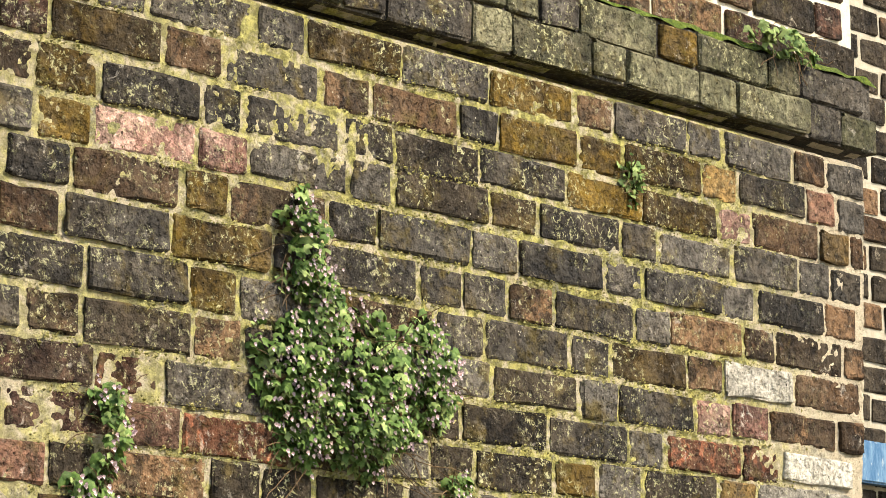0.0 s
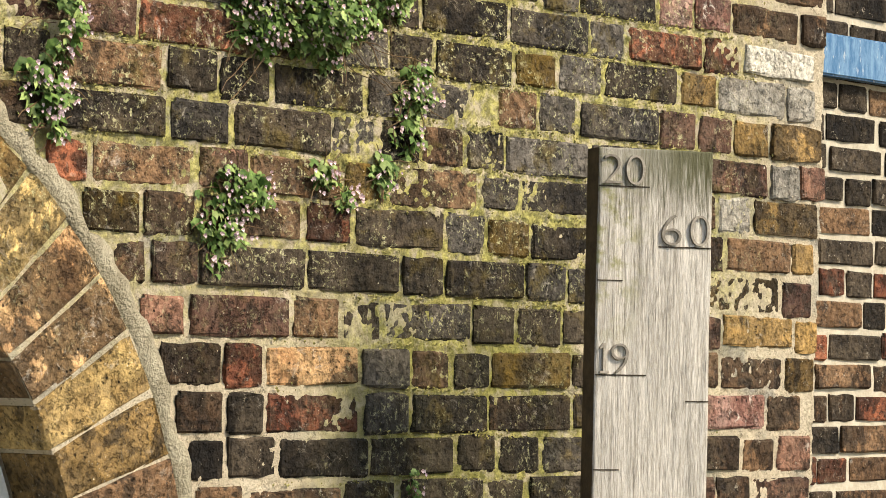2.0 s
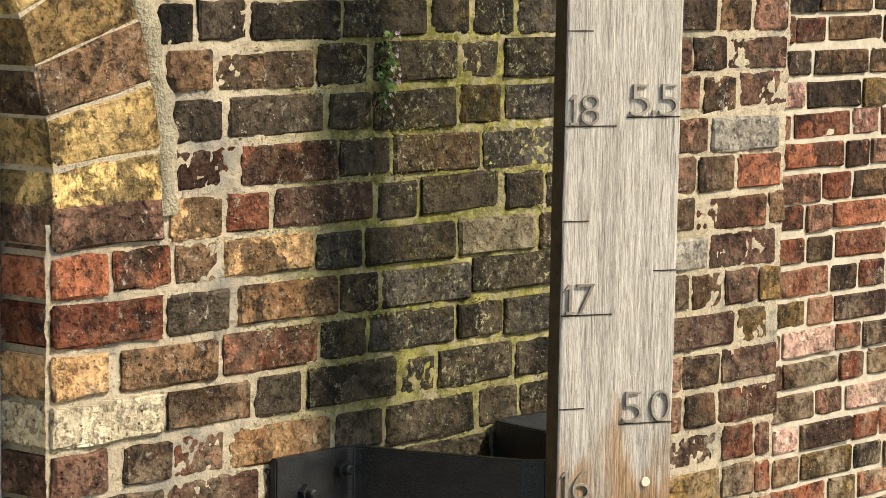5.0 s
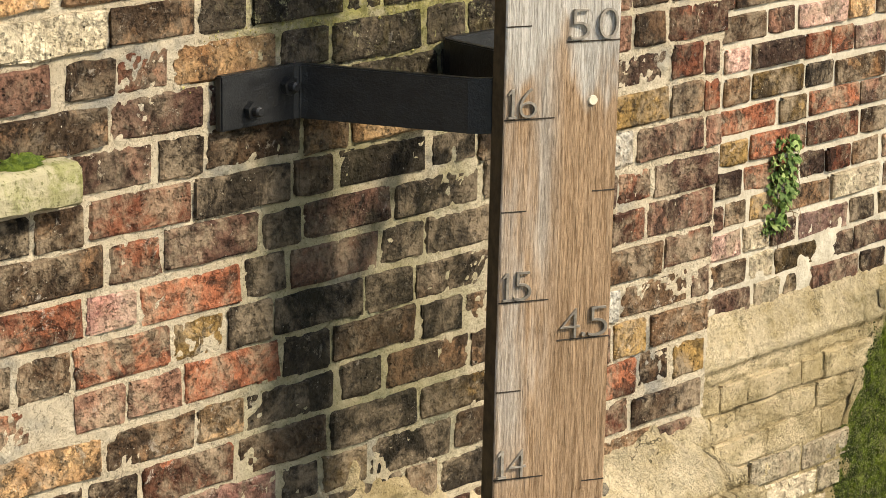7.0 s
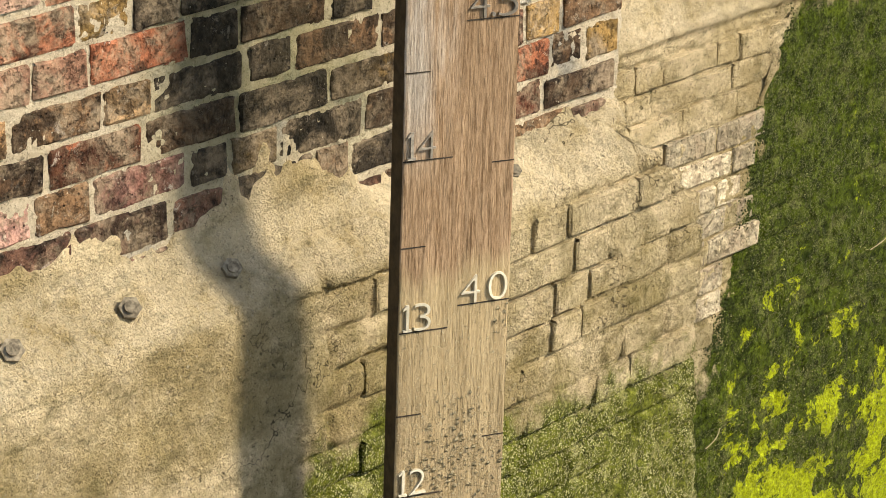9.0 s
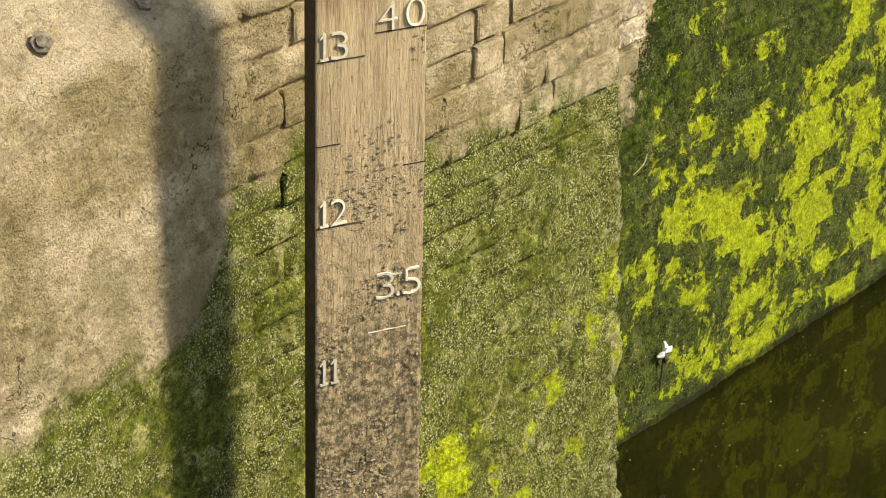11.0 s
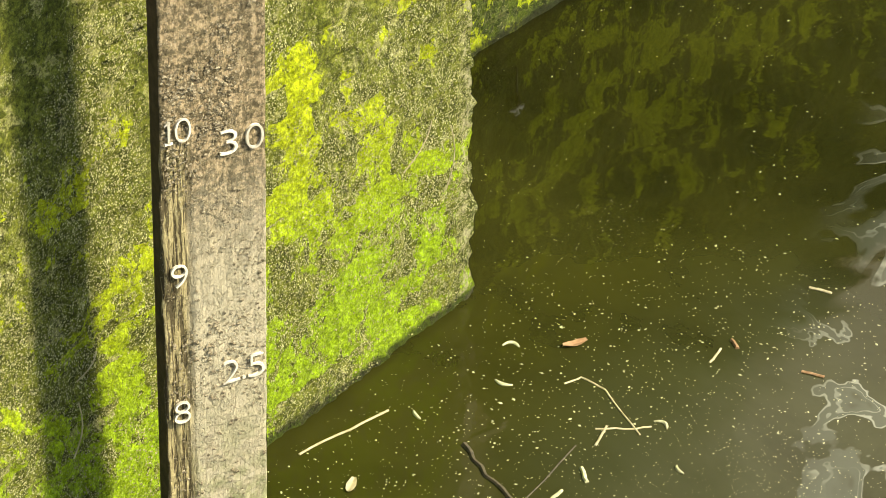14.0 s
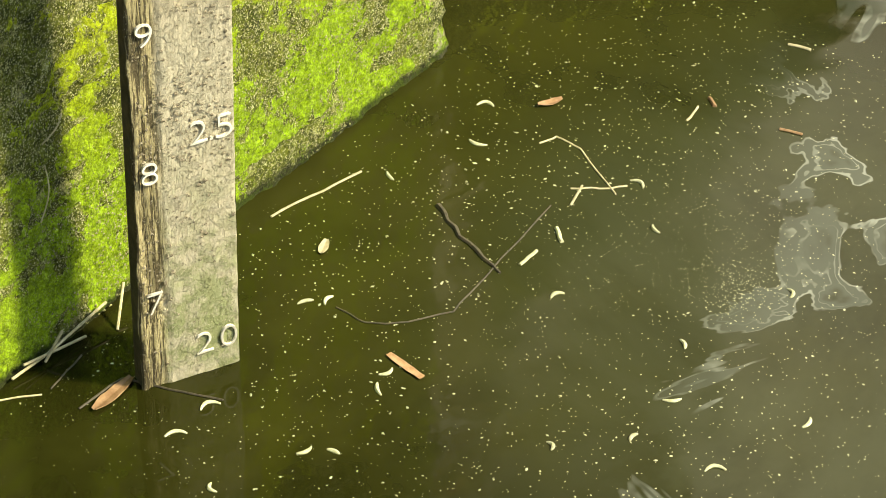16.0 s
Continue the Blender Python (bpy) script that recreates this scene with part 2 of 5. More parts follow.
def render_mat(name, right):
    """Cement render of the footing, bare above and grown over with algae towards the water."""
    k = Mat(name, 0.92)
    c = k.mix(k.ramp(k.noise(5, 6, 0.65), 0.35, 0.68), (0.4, 0.305, 0.15), (0.7, 0.56, 0.345))
    c = k.mix(k.math("MULTIPLY", k.ramp(k.noise(12, 5, 0.7, stretch=(1, 1, 2.5)), 0.5, 0.68), 0.55), c, (0.15, 0.125, 0.055))
    c = k.mix(k.math("MULTIPLY", k.ramp(k.noise(120, 6, 0.8), 0.56, 0.62), 0.75), c, (0.08, 0.06, 0.032))
    c = k.mix(k.math("MULTIPLY", k.ramp(k.noise(90, 4, 0.7), 0.62, 0.7), 0.6), c, (0.58, 0.51, 0.37))
    # Ledge tops are mixed paler: sunlight on them is put into the colour
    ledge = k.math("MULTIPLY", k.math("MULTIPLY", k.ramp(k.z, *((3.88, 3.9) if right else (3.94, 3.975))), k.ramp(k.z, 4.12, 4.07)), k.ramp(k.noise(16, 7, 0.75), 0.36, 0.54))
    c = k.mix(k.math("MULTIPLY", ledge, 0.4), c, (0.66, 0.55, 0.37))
    if right:
        edge = k.ramp(k.math("ADD", k.x, k.math("MULTIPLY", k.math("SUBTRACT", k.noise(11, 7, 0.72), 0.5), 0.34)), 2.28, 2.62, 2.95, 3.9)
    else:
        edge = k.math("ADD", k.ramp(k.x, -0.03, 0.1, 3.4, 3.66), k.ramp(k.x, 0.35, 0.75, 0, -0.13))
    under = k.math("SUBTRACT", k.math("ADD", edge, k.math("MULTIPLY", k.math("SUBTRACT", k.noise(7, 6, 0.7), 0.5), 0.3)), k.z)
    a = k.ramp(under, -0.03, 0.05)
    stain = k.math("MULTIPLY", k.math("MULTIPLY", k.ramp(under, -0.62, -0.1), k.ramp(k.z, 3.98, 3.94)), k.ramp(k.noise(7, 7, 0.75), 0.38, 0.6))
    c = k.mix(k.math("MULTIPLY", stain, 0.5), c, (0.16, 0.13, 0.035))
    row = k.math("FLOOR", k.math("DIVIDE", k.math("ADD", k.z, k.math("MULTIPLY", k.noise(14, 4, 0.7), 0.035)), 0.0762))
    col = k.math("FLOOR", k.math("ADD", k.math("DIVIDE", k.math("ADD", k.x, k.math("MULTIPLY", k.noise(17, 4, 0.7), 0.05)), 0.17), k.math("MULTIPLY", row, 0.47)))
    cell = k.math("FRACT", k.math("MULTIPLY", k.math("SINE", k.math("ADD", k.math("MULTIPLY", row, 12.99), k.math("MULTIPLY", col, 78.23))), 437.5))
    grime = k.mix(k.ramp(k.noise(30, 7, 0.8), 0.38, 0.64), *(((0.016, 0.025, 0.002), (0.09, 0.12, 0.009)) if right else ((0.06, 0.07, 0.009), (0.2, 0.215, 0.028))))
    grime = k.mix(k.math("MULTIPLY", k.ramp(k.noise(11, 7, 0.78), 0.54, 0.6), 0.12 if right else 0.6), grime, (0.46, 0.43, 0.16))
    tint = k.mix(k.ramp(k.z, 2.75, 2.2), (0.46, 0.52, 0.013), (0.44, 0.51, 0.013) if right else (0.31, 0.45, 0.011))
    lush = k.mix(k.ramp(k.noise(42, 7, 0.78), 0.36, 0.64), k.scale(tint, 0.55), k.scale(tint, 1.12))
    lower = k.ramp(k.z, *((3.6, 2.5) if right else (3.05, 2.15)), *((0.66, 0.505) if right else (0.6, 0.45)))
    f = k.math("ADD", k.noise(8.0 if right else 5.5, 10, 0.78, warp=0.3), k.math("MULTIPLY", k.math("SUBTRACT", cell, 0.5), 0.13))
    v = k.math("MULTIPLY", k.ramp(k.math("SUBTRACT", f, lower), 0.0, 0.03), k.ramp(under, 0.3, 0.55))
    v = k.math("MULTIPLY", v, k.ramp(k.noise(95, 5, 0.8), 0.68, 0.6))
    g = k.mix(v, grime, lush)
    crust = k.math("MULTIPLY", k.math("MAXIMUM", k.ramp(k.math("ADD", k.cells(190), k.math("MULTIPLY", k.noise(60, 4, 0.7), 0.5)), 0.64, 0.54), k.ramp(k.noise(110, 5, 0.85), 0.56, 0.6)), k.math("MAXIMUM", k.ramp(k.noise(4.5, 9, 0.78), 0.45, 0.51), k.ramp(k.math("ADD", k.z, k.math("MULTIPLY", k.noise(5, 6, 0.7), 0.8)), 3.35, 2.95, 0.0, 0.8)))
    g = k.mix(k.math("MULTIPLY", crust, k.math("SUBTRACT", 0.2 if right else 0.85, k.math("MULTIPLY", v, 0.1 if right else 0.7))), g, (0.56, 0.53, 0.26))
    g = k.mix(k.math("MULTIPLY", k.math("MULTIPLY", k.ramp(k.noise(75, 6, 0.8), 0.56, 0.61), k.ramp(k.noise(6, 5, 0.7), 0.36, 0.6, 0.25, 0.9)), k.math("SUBTRACT", 0.9, k.math("MULTIPLY", v, 0.6))), g, (0.012, 0.013, 0.004))
    crk = k.math("ABSOLUTE", k.math("SUBTRACT", k.noise(3.2, 5, 0.7, warp=0.4), 0.5))
    crk = k.math("MULTIPLY", k.ramp(crk, 0.006, 0.001), k.ramp(k.noise(2.1, 2), 0.45, 0.6))
    c = k.mix(k.math("MULTIPLY", crk, 0.85), c, (0.05, 0.038, 0.018))
    if not right:
        g = k.mix(k.math("MULTIPLY", k.ramp(k.x, 1.255, 1.3), k.ramp(k.noise(30, 6, 0.75), 0.47, 0.6)), g, (0.42, 0.38, 0.2))
    g = k.scale(g, k.ramp(k.noise(130, 5, 0.8), 0.33, 0.67, 0.55, 1.45))
    c = k.mix(a, c, g)
    wet = k.math("ADD", k.z, k.math("MULTIPLY", k.noise(30, 4, 0.7), 0.02))
    c = k.mix(k.ramp(wet, 1.998, 1.972, 0.0, 0.85), c, (0.02, 0.021, 0.008))
    h = k.math("ADD", k.math("MULTIPLY", k.noise(38, 6, 0.75), 1.6), k.math("ADD", k.math("MULTIPLY", crust, 0.6), k.math("MULTIPLY", k.noise(210, 3, 0.7), 0.5)))
    return k.bump(h, 1.0, 0.013).done(c)


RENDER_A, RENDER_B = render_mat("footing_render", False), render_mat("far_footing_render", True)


BRICKS = {
    "black": brick_mat("blackened_brick", (0.016, 0.012, 0.008), (0.05, 0.037, 0.024), 0.35, 0.3, 0.6),
    "slate": brick_mat("slate_grey_sooted_brick", (0.034, 0.029, 0.024), (0.095, 0.082, 0.066), 0.45, 0.4, 0.65),
    "brown": brick_mat("brown_brick", (0.07, 0.04, 0.022), (0.16, 0.09, 0.045), 0.75, 0.4, 0.6),
    "purple": brick_mat("purple_brick", (0.1, 0.05, 0.034), (0.22, 0.112, 0.07), 0.7, 0.55),
    "red": brick_mat("red_brick", (0.15, 0.047, 0.024), (0.28, 0.098, 0.048), 0.75, 0.5, 0.4),
    "orange": brick_mat("orange_brick", (0.28, 0.14, 0.06), (0.46, 0.28, 0.13), 0.75, 0.45, 0.4),
    "yellow": brick_mat("yellow_stock_brick", (0.32, 0.2, 0.07), (0.58, 0.4, 0.155), 0.7, 0.4, 0.5),
    "ochre": brick_mat("ochre_brick", (0.12, 0.075, 0.026), (0.29, 0.175, 0.058), 0.7, 0.35, 0.5),
    "pink": brick_mat("limed_pink_brick", (0.29, 0.13, 0.095), (0.5, 0.31, 0.24), 0.5, 0.95, 0.4),
    "cream": brick_mat("pale_limed_brick", (0.42, 0.34, 0.21), (0.62, 0.52, 0.35), 0.25, 0.5, 0.3),
    "mossy": brick_mat("moss_covered_brick", (0.04, 0.023, 0.005), (0.15, 0.09, 0.014), 0.5, 0.25, 0.9),
    "grey": brick_mat("grey_cement_faced_brick", (0.28, 0.25, 0.2), (0.46, 0.42, 0.34), 0.15, 0.4, 0.3),
    "olive": brick_mat("algae_filmed_brick", (0.075, 0.072, 0.036), (0.19, 0.175, 0.1), 0.35, 0.4, 0.6),
}
BRICKS["rendered"], BRICKS["rendered_far"] = RENDER_A, RENDER_B
NAMES = list(BRICKS)
BMATS = [BRICKS[n] for n in NAMES]


def mortar_mat():
    k = Mat("lime_mortar", 0.95)
    c = k.mix(k.noise(9, 5, 0.65), (0.48, 0.385, 0.25), (0.74, 0.635, 0.46))
    c = k.mix(k.ramp(k.noise(6, 4, 0.6), 0.52, 0.68), c, (0.34, 0.31, 0.25))
    c = k.mix(k.math("MULTIPLY", k.ramp(k.noise(150, 5, 0.75), 0.56, 0.63), 0.6), c, (0.12, 0.09, 0.055))
    z = damp_zone(k)
    g = k.math("MULTIPLY", k.ramp(k.noise(24, 6, 0.72, warp=0.5), 0.36, 0.56), z)
    green = k.mix(k.ramp(k.noise(55, 4, 0.7), 0.4, 0.65), (0.17, 0.16, 0.025), (0.6, 0.54, 0.14))
    c = k.mix(k.math("MULTIPLY", g, 0.85), c, green)
    c = k.mix(k.math("MULTIPLY", k.ramp(k.noise(33, 7, 0.8, warp=1), 0.58, 0.64), 0.6), c, (0.07, 0.058, 0.04))
    c = k.mix(k.math("MULTIPLY", drip_zone(k), 0.55), c, (0.12, 0.125, 0.022))
    h = k.math("ADD", k.noise(110, 6, 0.8), k.math("MULTIPLY", k.noise(40, 4, 0.6), 0.9))
    return k.bump(h, 1.0, 0.01).done(c)


MORTAR = mortar_mat()


def wood_mat():
    k = Mat("weathered_oak", 0.85)
    grain = k.math("ADD", k.math("MULTIPLY", k.noise(60, 7, 0.75, stretch=(4, 4, 0.16), warp=0.5), 0.55), k.math("MULTIPLY", k.noise(210, 5, 0.75, stretch=(3, 3, 0.22), warp=0.3), 0.45))
    fine = k.noise(230, 3, 0.7, stretch=(2.4, 2.4, 0.07))
    grey = k.mix(k.ramp(grain, 0.38, 0.62), (0.3, 0.265, 0.215), (0.62, 0.57, 0.49))
    brown = k.mix(k.ramp(grain, 0.38, 0.62), (0.17, 0.1, 0.05), (0.46, 0.31, 0.185))
    tan = k.mix(k.ramp(grain, 0.3, 0.7), (0.29, 0.205, 0.1), (0.56, 0.43, 0.25))
    wav = k.math("MULTIPLY", k.math("SUBTRACT", k.noise(5, 3, 0.6, stretch=(4, 4, 1)), 0.5), 0.5)
    streak = k.noise(16, 5, 0.7, stretch=(3, 3, 0.12))
    c = k.mix(k.ramp(k.math("ADD", k.z, wav), 5.02, 4.9), grey, brown)
    side = k.math("MULTIPLY", k.ramp(k.x, 0.1, 0.06), k.ramp(k.noise(4, 4, 0.6, stretch=(5, 5, 0.5)), 0.35, 0.6))
    c = k.mix(k.math("MULTIPLY", side, k.ramp(k.z, 4.2, 4.4, 0, 0.65)), c, grey)
    lo = k.ramp(k.math("ADD", k.z, k.math("MULTIPLY", wav, 0.3)), 4.1, 4.03)
    c = k.mix(lo, c, tan)
    c = k.mix(k.math("MULTIPLY", k.ramp(fine, 0.58, 0.68), 0.45), c, (0.08, 0.062, 0.042))
    c = k.scale(c, k.ramp(streak, 0.3, 0.7, 0.82, 1.14))
    c = k.mix(k.math("MULTIPLY", k.math("MULTIPLY", k.ramp(k.z, 5.78, 6.02), k.ramp(k.x, 0.09, 0.02)), k.ramp(k.noise(30, 5, 0.7), 0.45, 0.65)), c, (0.25, 0.24, 0.1))
    # green crown and lichen at the top
    top = k.math("MULTIPLY", k.ramp(k.math("ADD", k.z, k.math("MULTIPLY", k.math("SUBTRACT", fine, 0.5), 0.3)), 6.03, 6.13), k.ramp(k.x, 0.0, 0.15, 0.35, 0.9))
    c = k.mix(top, c, (0.07, 0.07, 0.025))
    # silt, crust and algae towards the water
    silt = k.math("MULTIPLY", k.ramp(k.noise(60, 5, 0.75), 0.5, 0.6), k.ramp(k.z, 3.95, 3.3))
    c = k.mix(k.math("MULTIPLY", silt, 0.7), c, (0.22, 0.18, 0.09))
    band = k.math("MULTIPLY", k.ramp(k.z, 3.6, 3.35), k.ramp(k.z, 2.6, 2.95))
    c = k.mix(k.math("MULTIPLY", band, k.ramp(k.noise(75, 5, 0.75), 0.42, 0.58)), c, (0.12, 0.095, 0.05))
    c = k.mix(k.math("MULTIPLY", k.ramp(k.z, 3.05, 2.7), 0.75), c, k.mix(grain, (0.34, 0.3, 0.19), (0.62, 0.56, 0.38)))
    alg = k.math("MULTIPLY", k.ramp(k.z, 2.6, 2.05), k.ramp(k.noise(16, 5, 0.7), 0.38, 0.6))
    c = k.mix(k.math("MULTIPLY", alg, 0.7), c, (0.16, 0.2, 0.045))
    rot = k.math("MULTIPLY", k.ramp(k.z, 3.08, 3.0), k.ramp(k.math("ADD", k.x, k.math("MULTIPLY", k.noise(7, 3), 0.02)), 0.07, 0.05))
    deep = k.math("MULTIPLY", k.ramp(k.noise(52, 4, 0.7, stretch=(2.4, 2.4, 0.13)), 0.45, 0.55), rot)
    c = k.mix(rot, c, (0.44, 0.36, 0.17))
    c = k.mix(k.math("MULTIPLY", deep, 0.85), c, (0.035, 0.025, 0.012))
    spk = k.math("MULTIPLY", k.ramp(k.noise(190, 3, 0.7), 0.6, 0.68), k.ramp(k.z, 4.05, 3.9))
    c = k.mix(k.math("MULTIPLY", spk, 0.8), c, (0.5, 0.43, 0.28))
    h = k.math("ADD", k.math("MULTIPLY", grain, 1.0), k.math("SUBTRACT", k.math("MULTIPLY", k.math("ADD", silt, spk), 1.2), k.math("MULTIPLY", deep, 2.5)))
    h = k.math("SUBTRACT", h, k.math("MULTIPLY", k.ramp(fine, 0.56, 0.7), 0.6))
    return k.bump(h, 0.8, 0.004).done(c)


WOOD = wood_mat()


def plain_mat(name, a, b, scale=30, rough=0.7, metal=0.0, bump=0.3, dist=0.002, spec=0.3):
    k = Mat(name, rough, metal)
    k.b.inputs["Specular IOR Level"].default_value = spec
    q = k.noise(scale, 5, 0.7)
    c = k.mix(k.ramp(q, 0.3, 0.7), a, b)
    c = k.scale(c, k.ramp(k.chance(), 0, 1, 0.75, 1.2))
    return k.bump(k.math("ADD", q, k.noise(scale * 6, 3, 0.7)), bump, dist).done(c)


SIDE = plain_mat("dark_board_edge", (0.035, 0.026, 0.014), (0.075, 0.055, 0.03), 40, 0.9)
GROOVE = plain_mat("groove_shadowed_wood", (0.03, 0.022, 0.015), (0.06, 0.045, 0.03), 60, 0.95)
ZINC = plain_mat("weathered_lead_numerals", (0.18, 0.155, 0.12), (0.33, 0.29, 0.23), 90, 0.6, 0.2)
CREAM = plain_mat("cream_painted_numerals", (0.52, 0.46, 0.33), (0.68, 0.62, 0.47), 70, 0.6)
IRON = plain_mat("black_painted_iron", (0.008, 0.008, 0.008), (0.022, 0.022, 0.021), 30, 0.4, 0.0, 0.5, 0.003, 0.4)
RUST = plain_mat("dirty_bolt_metal", (0.07, 0.055, 0.035), (0.3, 0.25, 0.17), 90, 0.8, 0.1)
WHITE = plain_mat("old_white_paint", (0.55, 0.53, 0.47), (0.75, 0.73, 0.67), 25, 0.6)
LEAF = plain_mat("toadflax_leaf", (0.035, 0.075, 0.012), (0.14, 0.21, 0.05), 60, 0.6, 0, 0.2, 0.001, 0.15)
LEAF_PALE = plain_mat("pale_toadflax_leaf", (0.13, 0.19, 0.05), (0.32, 0.38, 0.13), 60, 0.6, 0, 0.2, 0.001, 0.15)
STEM = plain_mat("thin_red_brown_stem", (0.09, 0.05, 0.025), (0.2, 0.13, 0.06), 60, 0.7)
PETAL = plain_mat("pale_lilac_petal", (0.5, 0.36, 0.38), (0.7, 0.58, 0.56), 80, 0.6)
MOSS = plain_mat("cushion_moss", (0.06, 0.1, 0.012), (0.2, 0.26, 0.03), 90, 0.95, 0, 1.0, 0.01)
STRAW = plain_mat("pale_dry_stalk", (0.32, 0.26, 0.12), (0.52, 0.44, 0.24), 60, 0.75)
TWIG = plain_mat("wet_dark_twig", (0.035, 0.028, 0.015), (0.09, 0.07, 0.035), 90, 0.6)
BARK = plain_mat("orange_brown_bark", (0.25, 0.13, 0.05), (0.4, 0.24, 0.11), 60, 0.7)
CATKIN = plain_mat("pale_catkin", (0.38, 0.36, 0.16), (0.58, 0.54, 0.3), 120, 0.8)
SPECK = plain_mat("floating_pollen_flecks", (0.34, 0.32, 0.14), (0.6, 0.57, 0.33), 200, 0.8)
CEMENT = plain_mat("grey_cement_fillet", (0.33, 0.28, 0.18), (0.54, 0.47, 0.32), 26, 0.95, 0, 1.0, 0.012)
PATCH = plain_mat("pale_cement_repair", (0.5, 0.43, 0.31), (0.7, 0.62, 0.47), 26, 0.95, 0, 0.7, 0.005)


def blue_mat():
    k = Mat("faded_blue_paint", 0.55)
    c = k.mix(k.ramp(k.noise(30, 5, 0.7, stretch=(2, 2, 0.5)), 0.35, 0.7), (0.045, 0.12, 0.23), (0.16, 0.27, 0.38))
    c = k.mix(k.math("MULTIPLY", k.ramp(k.noise(90, 4, 0.7, stretch=(1, 1, 0.3)), 0.58, 0.68), 0.7), c, (0.45, 0.47, 0.46))
    return k.bump(k.noise(60, 4), 0.4, 0.002).done(c)


BLUE = blue_mat()


def stone_mat():
    k = Mat("mossy_sill_stone", 0.9)
    c = k.mix(k.noise(14, 5, 0.7), (0.2, 0.165, 0.085), (0.5, 0.45, 0.29))
    up = k.math("MULTIPLY", k.ramp(k.noise(30, 6, 0.75), 0.42, 0.6), k.ramp(k.noise(5, 3), 0.4, 0.6, 0.4, 1.0))
    c = k.mix(k.math("MULTIPLY", up, 0.8), c, (0.16, 0.17, 0.035))
    c = k.mix(k.math("MULTIPLY", k.ramp(k.noise(120, 4), 0.56, 0.66), 0.6), c, (0.08, 0.07, 0.03))
    return k.bump(k.noise(60, 5, 0.7), 0.9, 0.006).done(c)


SILL = stone_mat()


def water_mat():
    k = Mat("murky_canal_water", 0.04)
    k.b.inputs["IOR"].default_value = 1.33
    k.b.inputs["Specular IOR Level"].default_value = 0.5
    c = k.mix(k.ramp(k.noise(1.3, 5, 0.6), 0.35, 0.7), (0.012, 0.012, 0.0016), (0.028, 0.027, 0.004))
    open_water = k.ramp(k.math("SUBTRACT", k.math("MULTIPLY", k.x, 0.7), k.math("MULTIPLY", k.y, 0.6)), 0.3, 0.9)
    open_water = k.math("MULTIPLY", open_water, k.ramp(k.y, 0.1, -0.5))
    # Darker with x: the wall's dim reflection is put into the base colour
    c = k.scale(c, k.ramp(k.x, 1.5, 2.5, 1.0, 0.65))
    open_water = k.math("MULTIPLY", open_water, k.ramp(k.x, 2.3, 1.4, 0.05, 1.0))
    # Thin surface film plus the grey sky reflection, painted as a lighter zone
    film_haze = k.math("MULTIPLY", k.ramp(k.noise(1.1, 6, 0.65, warp=0.8), 0.3, 0.62), open_water)
    c = k.mix(k.math("MULTIPLY", film_haze, 0.65), c, (0.048, 0.05, 0.021))
    # a drifting skin of scum with pale, curling edges
    skin = k.noise(1.7, 4, 0.5, warp=1.5)
    wide = k.ramp(k.math("SUBTRACT", k.math("MULTIPLY", k.x, 0.32), k.y), 0.85, 1.2)
    sheet = k.math("MULTIPLY", k.math("MULTIPLY", k.ramp(skin, 0.545, 0.56), k.ramp(skin, 0.66, 0.6)), wide)
    c = k.mix(k.math("MULTIPLY", sheet, 0.45), c, (0.11, 0.115, 0.085))
    rim = k.ramp(k.math("ABSOLUTE", k.math("SUBTRACT", skin, 0.55)), 0.009, 0.002)
    rim = k.math("MAXIMUM", rim, k.math("MULTIPLY", k.ramp(k.math("ABSOLUTE", k.math("SUBTRACT", skin, 0.585)), 0.006, 0.001), 0.6))
    rim = k.math("MULTIPLY", k.math("MULTIPLY", rim, wide), k.ramp(k.noise(4, 4, 0.6), 0.4, 0.6))
    c = k.mix(k.math("MULTIPLY", rim, 0.55), c, (0.36, 0.36, 0.27))
    k.bump(k.math("ADD", k.noise(2.6, 2, 0.5), k.math("MULTIPLY", k.noise(14, 2, 0.5), 0.06)), 0.12, 0.05)
    return k.done(c, k.ramp(film_haze, 0, 1, 0.03, 0.14))


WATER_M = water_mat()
BOUNCE_BANK = plain_mat("pale_bounce_bank", (0.2, 0.18, 0.13), (0.38, 0.34, 0.26), 3, 0.95, 0, 0.8, 0.03)


